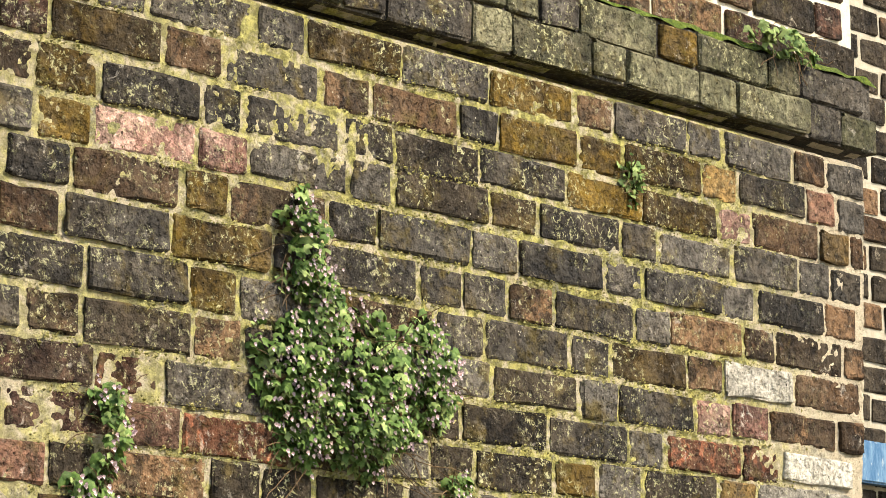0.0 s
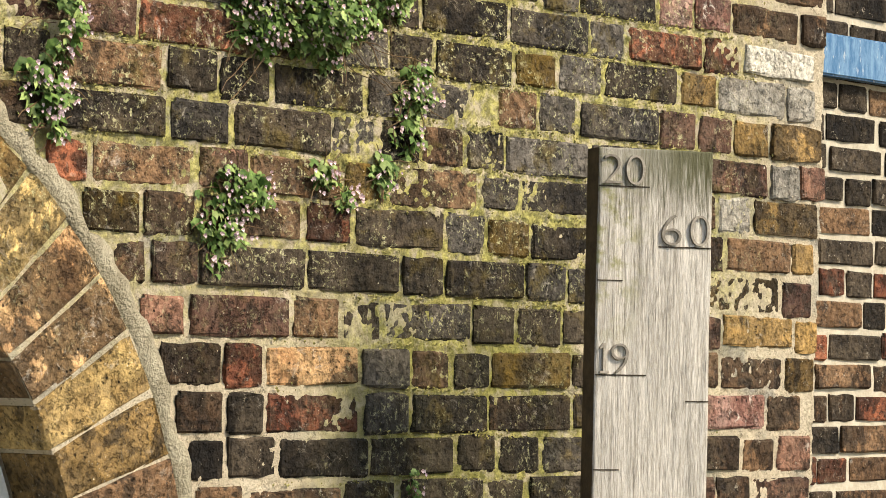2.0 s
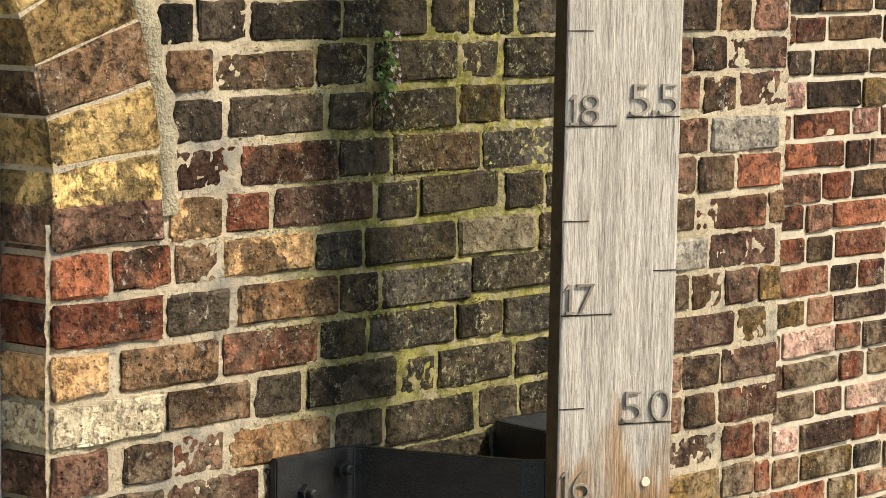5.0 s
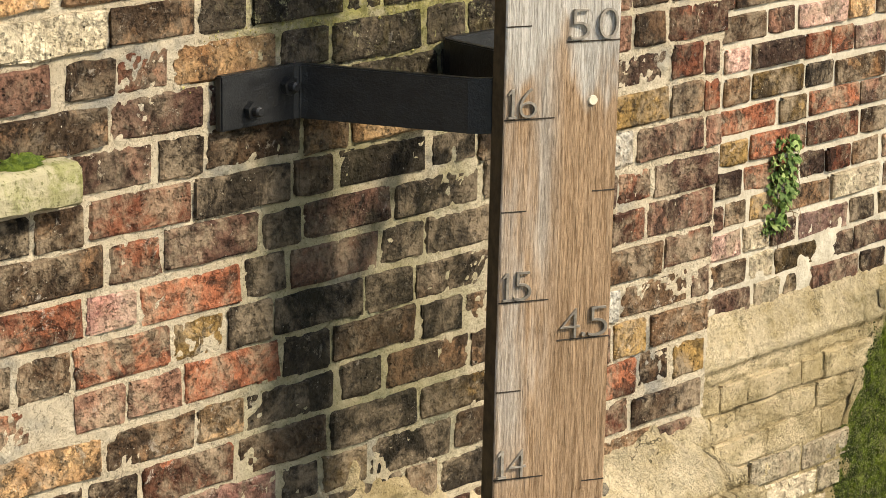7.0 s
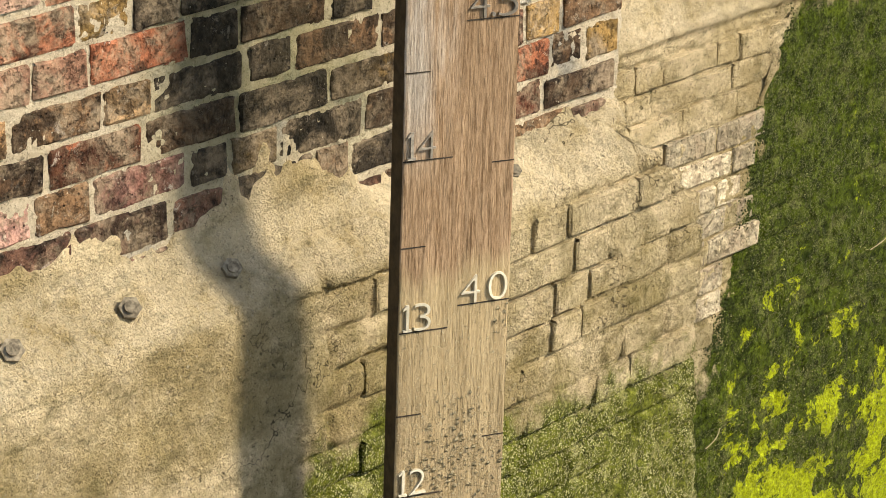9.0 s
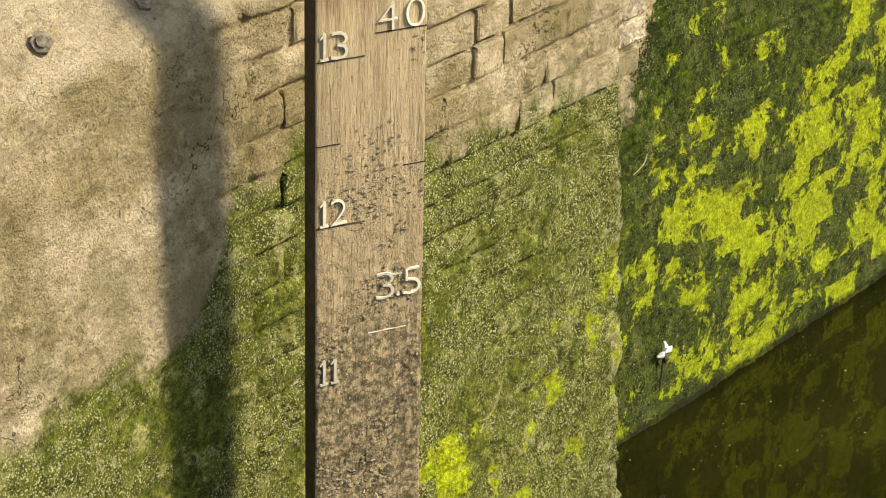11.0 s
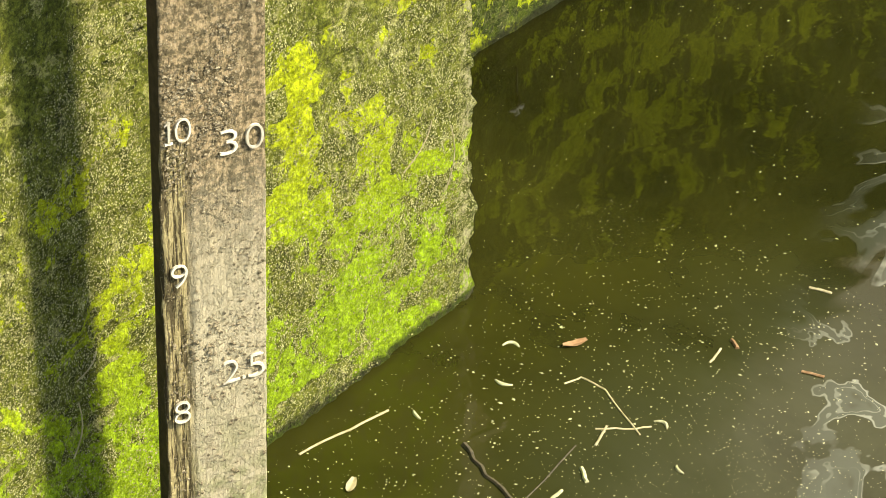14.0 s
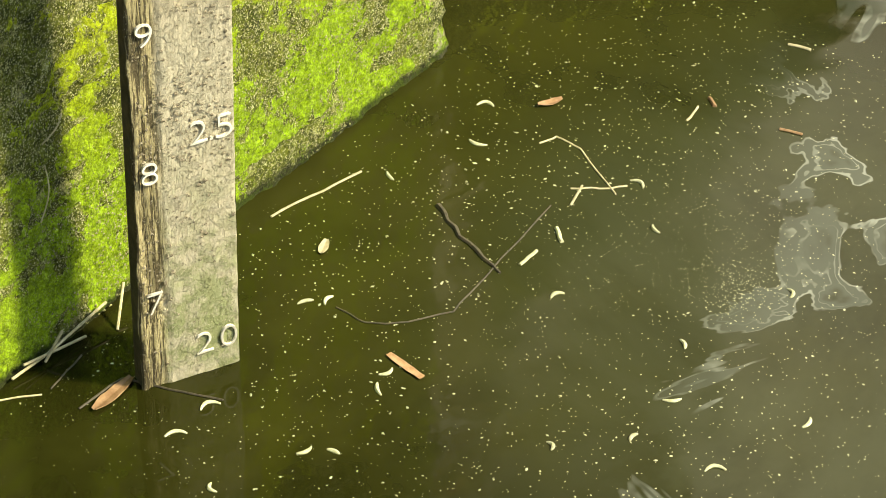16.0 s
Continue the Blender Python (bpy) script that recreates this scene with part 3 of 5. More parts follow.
# ---- brick pieces ----
def brick_shape(r, length, high, deep=0.045, wear=1.0):
    """A brick whose worn face looks along -y: 5 x 3 face points, arrises rounded and chipped, sides going back."""
    nx, nz = 6, 4
    v, f = [], []
    chip = r.random(4) ** 5 * 0.022 * wear
    for i in range(nx):
        for j in range(nz):
            e1, e2 = 0.0045 / length, 0.0045 / high
            a, b = (0, e1, 0.36, 0.64, 1 - e1, 1)[i], (0, e2, 1 - e2, 1)[j]
            x, z = (a - 0.5) * length, (b - 0.5) * high
            edge = i in (0, nx - 1) or j in (0, nz - 1)
            corner = i in (0, nx - 1) and j in (0, nz - 1)
            y = r.normal(0, 0.0013) * wear
            if edge:
                y += 0.0024 + abs(r.normal(0, 0.0012)) * wear
                x += r.normal(0, 0.0013) * wear
                z += r.normal(0, 0.0013) * wear
            if corner:
                c = 0.0012 + chip[(i > 0) * 2 + (j > 0)]
                x -= math.copysign(c, x)
                z -= math.copysign(c * 0.5, z)
                y += 0.0015
            v.append((x, y, z))
    f += [(i * nz + j, (i + 1) * nz + j, (i + 1) * nz + j + 1, i * nz + j + 1) for i in range(nx - 1) for j in range(nz - 1)]
    ring = [i * nz for i in range(nx)] + [(nx - 1) * nz + j for j in range(1, nz)] + [i * nz + nz - 1 for i in range(nx - 2, -1, -1)] + [j for j in range(nz - 2, 0, -1)]
    base = len(v)
    v += [(v[k][0], deep, v[k][2]) for k in ring]
    n = len(ring)
    f += [(ring[k], base + k, base + (k + 1) % n, ring[(k + 1) % n]) for k in range(n)]
    return v, f


SHAPES = {}


def brick_part(r, b, parent):
    """One brick as an object on a shared mesh."""
    x, y, z, length, high, kind, turn = b
    size = "s" if length > 0.17 else "h" if length > 0.08 else "q"
    base = {"s": 0.213, "h": 0.102, "q": 0.06}[size]
    key = (size, int(r.integers(5)), kind)
    if key not in SHAPES:
        v, f = brick_shape(np.random.default_rng(key[1] * 31 + ord(size) * 7), base, 0.064)
        SHAPES[key] = mesh_of("brick", v, f, [BRICKS[kind]])
    ob = new("brick", SHAPES[key])
    ob.location, ob.scale = (x, y, z), (length / base, 1, high / 0.064)
    ob.rotation_euler = (r.normal(0, 0.012), turn + r.normal(0, 0.006), r.normal(0, 0.012))
    ob.parent = parent
    return ob


def brick_mass(name, r, bricks, parent, label):
    """The further bricks of a wall, joined."""
    v, f, s = [], [], []
    for x, y, z, length, high, kind, turn in bricks:
        a, q = brick_shape(r, length, high)
        c, d = math.cos(turn), math.sin(turn)
        n = len(v)
        t1, t2 = r.normal(0, 0.012), r.normal(0, 0.012)
        v += [(x + px * c + pz * d, y + py + px * t1 + pz * t2, z + pz * c - px * d) for px, py, pz in a]
        f += [tuple(n + k for k in w) for w in q]
        s += [NAMES.index(kind)] * len(q)
    ob = new(name, mesh_of(name, v, f, BMATS, s))
    ob.parent = parent
    return tagged(ob, label, kind="stuff")


def courses(r, x0, x1, z0, n, y, pick, skip, gap=0.012):
    """Rows of stretchers and headers with uneven joints."""
    out = []
    for k in range(n):
        x = x0 + r.uniform(-0.2, 0)
        s = bool(k % 2)
        while x < x1:
            length = (0.214 if s else 0.102) + r.normal(0, 0.008)
            a, b = max(x, x0), min(x + length, x1)
            s = (not s) if r.random() < 0.8 else s
            x += length + gap * r.uniform(0.6, 1.2) + abs(r.normal(0, 0.002))
            if b - a < 0.04:
                continue
            xc, zc = (a + b) / 2, z0 + (k + 0.5) * PITCH + r.normal(0, 0.0018) + 0.009 * float(vnoise(x, k * 0.3, 2.2, 55))
            cut = skip(a, b, zc)
            if cut is None:
                continue
            a, b = cut
            if b - a < 0.035:
                continue
            out.append(((a + b) / 2, y + r.normal(0, 0.0018), zc, b - a, PITCH - gap + r.normal(0, 0.0026), pick(r, (a + b) / 2, zc), 0.0))
    return out


def choose(r, table):
    names, w = zip(*table.items())
    w = np.array(w, float)
    return names[int(r.choice(len(names), p=w / w.sum()))]


# ---- water and ground ----
v, f = [(-60, -60, WATER), (60, -60, WATER), (60, 60, WATER), (-60, 60, WATER)], [(0, 1, 2, 3)]
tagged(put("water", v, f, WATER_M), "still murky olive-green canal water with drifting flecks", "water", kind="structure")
# Banks out of view are assumed; their pale surface bounces sun onto the walls
v, f = boxes([(-60, -1.6, -60, -2.3, 0.5, 4.1), (-1.6, 60, -60, -9.0, 0.5, 2.6), (-60, 60, 1.9, 60, 0.5, 4.0)])
v += [(-900, -900, 0.5), (900, -900, 0.5), (900, 900, 0.5), (-900, 900, 0.5)]
f += [(len(v) - 4, len(v) - 3, len(v) - 2, len(v) - 1)]
tagged(put("ground", v, f, BOUNCE_BANK), "flat unseen canal banks, kept pale to bounce sun onto the walls", "ground", kind="structure")


# ---- main wall ----
def corner_a(z):
    return 1.09 + (z - 4.0) * 0.04


def arch_top(x):
    return AZ + math.sqrt(max((AR + 0.03) ** 2 - (x - AX) ** 2, 0))


wall_a = thing("wall_north", (0, YA, 4.0), "tall weathered brick wall of blackened, red and yellow bricks", "wall", kind="structure")
wall_a.location = (0, 0, 0)
core = [(-0.728, 1.08, YA + 0.009, YA + 0.45, 3.5, 7.055), (-2.6, 1.08, YA + 0.05, YA + 0.45, 7.055, 7.08), (-2.6, 1.22, YA + 0.04, YA + 0.45, 7.23, 7.9), (-2.6, -0.728, YA + 0.009, YA + 0.45, 6.11, 7.055), (-2.6, -0.728, YA + 0.009, YA + 0.45, 3.5, 4.79), (-2.6, -2.216, YA + 0.008, YA + 0.45, 4.79, 6.09),
        (0.98, 1.079, YA + 0.46, YA + 1.0, 3.5, 7.23)]
for k in range(32):
    a = AX - AR + 2 * AR * k / 32
    b = a + 2 * AR / 32
    core.append((a, b, YA + 0.009, YA + 0.45, max(arch_top((a + b) / 2), AZ) + 0.02, 6.11))
core.append((-9.0, -2.6, YA - 0.004, YA + 0.45, 1.0, 7.97))
v, f = boxes(core)
put("wall_core", v, f, MORTAR, wall_a)

# bedding mortar: an uneven sheet that rises over the bricks where it was smeared
xs, zs = np.arange(-1.06, 1.2301, 0.005), np.arange(3.96, 7.11, 0.005)
gx, gz = np.meshgrid(xs, zs, indexing="ij")
smear = fbm(gx, gz, 5, 11, 3) * 0.0022 + fbm(gx, gz, 30, 21, 2) * 0.003 + fbm(gx, gz, 90, 25, 2) * 0.0048
smear -= step(np.abs(gz - 7.069), 0.012, 0.006) * 0.02
rise = step(gz, 4.32, 4.08) * step(fbm(gx, gz, 4.5, 41), -0.15, 0.4) * 0.01
rise += step(np.hypot((gx + 0.35) / 0.2, (gz - 6.86) / 0.07) + fbm(gx, gz, 9, 5), 1.1, 0.6) * 0.009
rise += step(np.hypot((gx - 0.97) / 0.16, (gz - 5.1) / 0.55) + fbm(gx, gz, 8, 8), 0.9, 0.2) * 0.004
rise += step(np.hypot((gx - 0.92) / 0.2, (gz - 6.42) / 0.12) + fbm(gx, gz, 8, 15), 1.0, 0.5) * 0.006
gy = YA + 0.0014 - smear - rise * 0.42
cx, cz = (gx[:-1, :-1] + 0.0025), (gz[:-1, :-1] + 0.0025)
hole = ((np.hypot(cx - AX, cz - AZ) < AR + 0.012) & (cz > AZ)) | ((cx < -0.752) & (cz <= AZ) & (cz > 4.8))
keep = ~hole & (np.abs(cz - 7.068 + 0.01 * vnoise(cx, cz * 0, 14, 19)) > 0.008) & (cx < 1.09 + (cz - 4.0) * 0.04 + 0.004)
put("mortar", np.stack([gx, gy, gz], -1).reshape(-1, 3), grid_faces(*gx.shape, keep), MORTAR, wall_a, "cream lime mortar joints with green moss", True)

SPECIAL = [(-0.78, 6.08, "red"), (-0.63, 5.24, "red"), (-0.42, 5.16, "black"), (-0.68, 5.13, "yellow"), (-0.3, 5.2, "orange"), (-0.5, 5.2, "red"), (-0.27, 5.82, "orange"), (-0.18, 5.74, "red"),
           (-0.83, 6.4, "red"), (-0.86, 6.32, "purple"), (-0.62, 6.78, "pink"), (-0.85, 6.95, "mossy"), (-0.9, 6.77, "mossy"), (0.07, 6.77, "mossy"), (0.15, 6.93, "mossy"), (-0.2, 7.0, "mossy"),
           (0.25, 6.36, "mossy"), (0.24, 5.27, "cream"), (-0.66, 5.35, "yellow"), (0.93, 5.74, "pink"), (0.8, 6.9, "pink"), (0.78, 6.5, "pink"), (-0.33, 4.97, "orange"), (-0.75, 4.42, "red"), (-0.6, 4.34, "orange")]


def pick_a(r, x, z):
    for sx, sz, name in SPECIAL:
        if abs(x - sx) < 0.09 and abs(z - sz) < 0.036:
            return name
    if x > 0.72 and 6.22 < z < 6.62 and r.random() < 0.45:
        return "grey"
    if x > 0.62:
        if z > 6.45:
            return choose(r, dict(slate=3.5, brown=4, purple=1.6, ochre=0.8, pink=0.4))
        return choose(r, dict(brown=3.5, purple=4.5, red=1.8, ochre=1.2, pink=0.4, grey=0.3))
    if z > 6.45:
        return choose(r, dict(slate=7.5, black=1.0, brown=1.6, mossy=1.0, purple=0.15 if x > -0.4 else 0.8, pink=0.06 if x > -0.5 else 0.7))
    if x > -0.14 and z > 4.85:
        return choose(r, dict(black=6.5, slate=1.0 + 6 * float(step(z, 5.8, 6.3)), brown=1.3, mossy=0.6))
    if z > 5.85:
        return choose(r, dict(black=1.5, slate=2.2, brown=2.4, purple=1.2, red=1.1, pink=0.5, mossy=0.9))
    if z > 5.45:
        return choose(r, dict(black=3.6, brown=3, red=1.0, purple=1.2, orange=0.3))
    if z > 4.75:
        return choose(r, dict(brown=3, black=1.2, purple=2.2, red=3.2, orange=1.2, ochre=1.0))
    # Darker bricks here put the gauge's shadow column into the wall's colour
    if x > -0.2:
        return choose(r, dict(black=4.5, brown=3, purple=1.2, ochre=0.4))
    if z < 4.3:
        return choose(r, dict(pink=3, purple=2.4, brown=2, red=1.2))
    return choose(r, dict(brown=3.4, purple=2.4, red=1.5, ochre=2.0, orange=0.5, pink=0.4, black=0.5))


def skip_a(a, b, z):
    """Cuts a brick at the arch, the jamb and the wall's end."""
    b = min(b, corner_a(z) + rng.normal(0, 0.006))
    if z > AZ:
        d = (AR + AT + 0.035) ** 2 - (z - AZ) ** 2
        if d > 0:
            e = AX + math.sqrt(d)
            w = AX - math.sqrt(d)
            if b > w and a < e:
                if b > e:
                    a = max(a, e)
                elif a < w:
                    b = min(b, w)
                else:
                    return None
    elif z > 4.78:
        if b > -2.216 and a < -0.738:
            if b > -0.70:
                a = max(a, -0.738)
            elif a < -2.216:
                b = min(b, -2.216)
            else:
                return None
    if 4.86 < z < AZ:
        k = int((z - JOINT0) / PITCH) - 11
        a = max(a, -0.7405 + (0.226 if k % 2 == 0 else 0.112) + 0.012) if a > -1 else a
    return a, b


laid = courses(np.random.default_rng(12), -2.6, 1.26, JOINT0, 40, YA - 0.0036, pick_a, skip_a, 0.0118)
near_a = [b for b in laid if -0.95 < b[0] < 1.2 and 5.0 < b[2] < 6.42]
near_a = near_a[:300]
chosen = set(id(b) for b in near_a)
rest_a = [b for b in laid if id(b) not in chosen]

# arch ring of bricks on edge, with a thick cement fillet round it
ring = []
ra = np.random.default_rng(3)
turns = int(math.pi * (AR + 0.03) / 0.0815)
for k in range(turns):
    a = math.pi * (k + 0.5) / turns
    rad = AR + AT / 2 + 0.001
    ring.append((AX + rad * math.cos(a), YA - 0.006, AZ + rad * math.sin(a), AT - 0.006, 0.087, choose(ra, dict(yellow=3.6, orange=1.6, ochre=2.6, brown=1.2, purple=0.8)), -a))
arch = thing("brick_arch", (0, 0, 0), "round window arch of yellow and orange bricks set on edge", "arch", kind="structure")
for b in ring:
    v, f = brick_shape(ra, b[3], b[4], 0.125, 1.4)
    # narrow the inner end so that the ring closes
    v = [(x, y, z * (1 + x / (AR + AT / 2))) for x, y, z in v]
    ob = new("voussoir", mesh_of("voussoir", v, f, [BRICKS[b[5]]]))
    ob.location, ob.rotation_euler, ob.parent = b[:3], (0, b[6], 0), arch
n = 180
v, f = [], []
for k in range(n + 1):
    a = math.pi * k / n
    wob = vnoise(a * 3, 0.0, 9, 5) * 0.026 + vnoise(a * 3, 0.0, 40, 6) * 0.009
    for d, y in ((-0.008, YA + 0.004), (0.0 + wob * 0.4, YA - 0.0065), (0.024 + wob, YA - 0.0075), (0.036 + wob * 1.6, YA + 0.002)):
        rr = AR + AT + d + vnoise(a * 9, d * 50, 3, 9) * 0.006
        v.append((AX + rr * math.cos(a), y + vnoise(a * 20, d * 99, 3, 6) * 0.005, AZ + rr * math.sin(a)))
put("cement_fillet", v, grid_faces(n + 1, 4), CEMENT, arch, "thick grey cement fillet", True)
# mortar between the ring bricks, going back into the reveal
v, f = [], []
for k in range(121):
    a = math.pi * k / 120
    for rr, y in ((AR + AT, YA - 0.003), (AR + 0.008, YA - 0.003), (AR + 0.008, YA + 0.3)):
        v.append((AX + rr * math.cos(a), y, AZ + rr * math.sin(a)))
put("arch_bed", v, grid_faces(121, 3), MORTAR, arch)

# jamb bricks: their ends turn the corner into the reveal
jamb = []
JAMB = ["brown", "purple", "cream", "orange", "red", "red", "purple", "ochre"]
for k in range(8):
    z = JOINT0 + (k + 11.5) * PITCH
    if 4.86 < z < AZ:
        long = k % 2 == 0
        jamb.append((z, 0.226 if long else 0.112, JAMB[k]))
quoin = thing("window_jamb", (0, 0, 0), "worn brick window jamb with rounded red and yellow quoins", "jamb", kind="structure")
for z, length, kind in jamb:
    v, f = brick_shape(ra, length, 0.065, 0.125, 1.2)
    ob = new("brick", mesh_of("brick", v, f, [BRICKS[kind]]))
    ob.location, ob.parent = (-0.7405 + length / 2, YA - 0.0075, z), quoin

# window in the arch
window = thing("window_1", (0, 0, 0), "arched window with a white painted frame behind the brick reveal", "window", kind="structure")
v, f = [], []
prof = ((0.0, 0.0), (0.0, -0.05), (-0.055, -0.05), (-0.065, -0.03), (-0.065, 0.0))
path = [(AR, 0.0, zz) for zz in (4.84 - AZ,)] + [(AR * math.cos(a), 0, AR * math.sin(a)) for a in np.linspace(0, math.pi, 41)] + [(-AR, 0, 4.84 - AZ)]
for x, _, z in path:
    l = math.hypot(x, max(z, 0)) if z >= 0 else AR
    for d, y in prof:
        if z >= 0:
            v.append((AX + x * (AR + d) / AR, YA + 0.17 + y, AZ + z * (AR + d) / AR))
        else:
            v.append((AX + math.copysign(AR + d, x), YA + 0.17 + y, AZ + z))
put("window_frame", v, grid_faces(len(path), 5), WHITE, window, "white painted timber frame")
v, f = boxes([(AX - 0.72, AX - 0.005, YA + 0.15, YA + 0.17, 4.84, 6.05), (AX + 0.005, AX + 0.72, YA + 0.15, YA + 0.17, 4.84, 6.05)])
put("shutter_board", v, f, WHITE, window, "white painted boarding")

# sill
xs2 = np.linspace(-2.36, -0.607, 90)
prof = ((0.09, 4.846), (0.03, 4.853), (-0.035, 4.848), (-0.047, 4.838), (-0.049, 4.81), (-0.047, 4.787), (-0.038, 4.782), (0.0, 4.782))
v = [(x, YA + y + vnoise(x, y * 30, 25, 3) * 0.006, z + vnoise(x, z * 30, 30, 4) * 0.007) for x in xs2 for y, z in prof]
f = grid_faces(len(xs2), len(prof)) + [tuple((len(xs2) - 1) * 8 + k for k in range(8))]
sill = tagged(put("window_sill", v, f, SILL), "pale stone window sill with green moss along it", "sill", kind="structure")

# string course and the wall above it
string = thing("string_course", (0, 0, 0), "projecting mossy brick string course on the wall", "string course", kind="structure")
rs = np.random.default_rng(5)
dark = lambda r, x, z: choose(r, dict(olive=6, slate=2, mossy=0.8))
over = courses(rs, -2.6, 1.235, 7.078, 2, YA - 0.024, dark, lambda a, b, z: (a, b), 0.007)
for b in over:
    if b[0] > -1.2:
        brick_part(rs, b, string)
brick_mass("far_bricks", rs, [b for b in over if b[0] <= -1.2], string, "further bricks of the string course")
# Slate brick colour instead of mortar paints the shadow under the string course
v, f = boxes([(-2.6, 1.225, YA - 0.013, YA + 0.3, 7.08, 7.229)])
put("bedding", v, f, BRICKS["slate"], string)
xs2 = np.linspace(-2.6, 1.238, 260)
v = [(x, YA + y + vnoise(x, y * 40, 22, 8) * 0.012, z + vnoise(x, y * 60, 26, 9) * 0.014) for x in xs2 for y, z in ((-0.022, 7.226), (-0.016, 7.236), (0.0, 7.243), (0.04, 7.248))]
put("moss_capping", v, grid_faces(260, 4), MOSS, string, "green moss on the ledge", True)
up = courses(np.random.default_rng(8), -2.6, 1.24, 7.24, 8, YA + 0.018, lambda r, x, z: choose(r, dict(brown=3, purple=3, black=2, red=0.6)), lambda a, b, z: (a, min(b, 1.225)))
xs2, zs2 = np.arange(-2.6, 1.235, 0.02), np.arange(7.2, 7.92, 0.02)
hx, hz2 = np.meshgrid(xs2, zs2, indexing="ij")
put("upper_mortar", np.stack([hx, YA + 0.027 - fbm(hx, hz2, 14, 3) * 0.006, hz2], -1).reshape(-1, 3), grid_faces(*hx.shape), PATCH, wall_a, "", True)
v, f = boxes([(-2.65, 1.26, YA - 0.03, YA + 0.5, 7.9, 7.97)])
put("coping", v, f, CEMENT, wall_a)

# ---- footing of the main wall ----
footing = thing("footing", (0, 0, 0), "cement-rendered wall footing, bare above and bright with algae at the waterline", "wall footing", kind="structure")
xs = np.concatenate([np.arange(-2.6, -0.8, 0.03), np.arange(-0.8, 1.36, 0.008)])


def corner_p(z):
    return np.where(z > 3.82, 1.27 - (z - 3.82) * 1.15, 1.27 + (3.82 - z) * 0.04)


prof = [(YA + 0.01, 4.058), (YA - 0.012, 4.05), (YA - 0.045, 4.022), (YA - 0.085, 3.99), (YP + 0.006, 3.972), (YP, 3.955)] + [(YP, z) for z in np.arange(3.945, 1.7, -0.008)]
pv = np.array(prof)
gx = np.repeat(xs[:, None], len(pv), 1)
gz = np.repeat(pv[None, :, 1], len(xs), 0)
gy = np.repeat(pv[None, :, 0], len(xs), 0)
lim = corner_p(gz) + np.where(gz < 3.05, fbm(gz, gz * 0, 16, 3) * 0.035, fbm(gz, gz * 0, 16, 3) * 0.008)
gx = np.minimum(gx, lim)
rough = fbm(gx, gz, 5, 61) * 0.012 + fbm(gx, gz, 32, 71, 3) * 0.006
mossy = step(gz, 3.5, 3.0)
rough = rough + mossy * (np.maximum(fbm(gx, gz, 40, 81, 3), 0) * 0.014)
# remains of brick courses show through on the far half
fr = np.mod((gz - JOINT0) / PITCH, 1.0)
row = np.floor((gz - JOINT0) / PITCH)
fx = np.mod(gx / 0.235 + 0.5 * np.mod(row, 2) + 0.2 * np.sin(row * 3.1), 1.0)
joint = np.maximum(step(np.abs(fr - 0.5), 0.37, 0.44), step(np.abs(fx - 0.5), 0.445, 0.475))
bare = step(gx, 0.02, 0.14) * step(fbm(gx, gz, 6, 91), -0.3, 0.05)
rough = rough - joint * bare * 0.014 * step(gz, 2.0, 3.4) + fbm(gx, gz, 70, 75, 2) * 0.004 - step(gx, 0.2, 0.3) * step(gz, 3.3, 3.5) * step(3.95, 3.9, 3.96) * 0.002
gy2 = gy - rough
gz2 = gz + np.where(gz > 3.95, fbm(gx, gz, 7, 95) * 0.02, 0)
n0 = gx.shape
verts = np.stack([gx, gy2, gz2], -1).reshape(-1, 3)
faces = grid_faces(*n0)
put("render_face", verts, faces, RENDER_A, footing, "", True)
axs, azs = np.arange(-2.6, 1.1, 0.009), np.arange(4.02, 4.36, 0.009)
ax2, az2 = np.meshgrid(axs, azs, indexing="ij")
top = 4.1 - 0.06 * step(ax2, 0.3, 0.5) + 0.1 * step(np.abs(ax2 - 0.0), 0.32, 0.05) + fbm(ax2, az2, 5, 201) * 0.11 + fbm(ax2, az2, 22, 211, 3) * 0.05
ay = YA + 0.012 - 0.024 * step(top - az2, -0.02, 0.035) - fbm(ax2, az2, 14, 221) * 0.006 - 0.02 * step(az2, 4.09, 4.03)
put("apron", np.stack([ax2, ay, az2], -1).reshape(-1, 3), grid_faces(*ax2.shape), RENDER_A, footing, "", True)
# the end that turns towards the set-back wall
last = np.stack([gx[-1], gy2[-1], gz2[-1]], -1)
back = last.copy()
back[:, 1] = YB + 0.1
ev = np.concatenate([last, back])
m = len(last)
put("render_end", ev, [(k, k + 1, m + k + 1, m + k) for k in range(m - 1)], RENDER_A, footing)
v, f = boxes([(-2.6, 1.1, YP + 0.02, YA + 0.4, 1.0, 3.93)])
put("footing_core", v, f, MORTAR, footing)

rp = np.random.default_rng(33)
low = courses(rp, 0.02, 1.3, JOINT0 - 7 * PITCH, 6, YP - 0.003, lambda r, x, z: "rendered", lambda a, b, z: (a, min(b, float(corner_p(np.array(z))) - 0.006)) if b < corner_p(np.array(z)) + 0.1 and a > 0.2 and rp.random() < 0.85 else None, 0.011)
for b in low:
    brick_part(rp, b, footing)


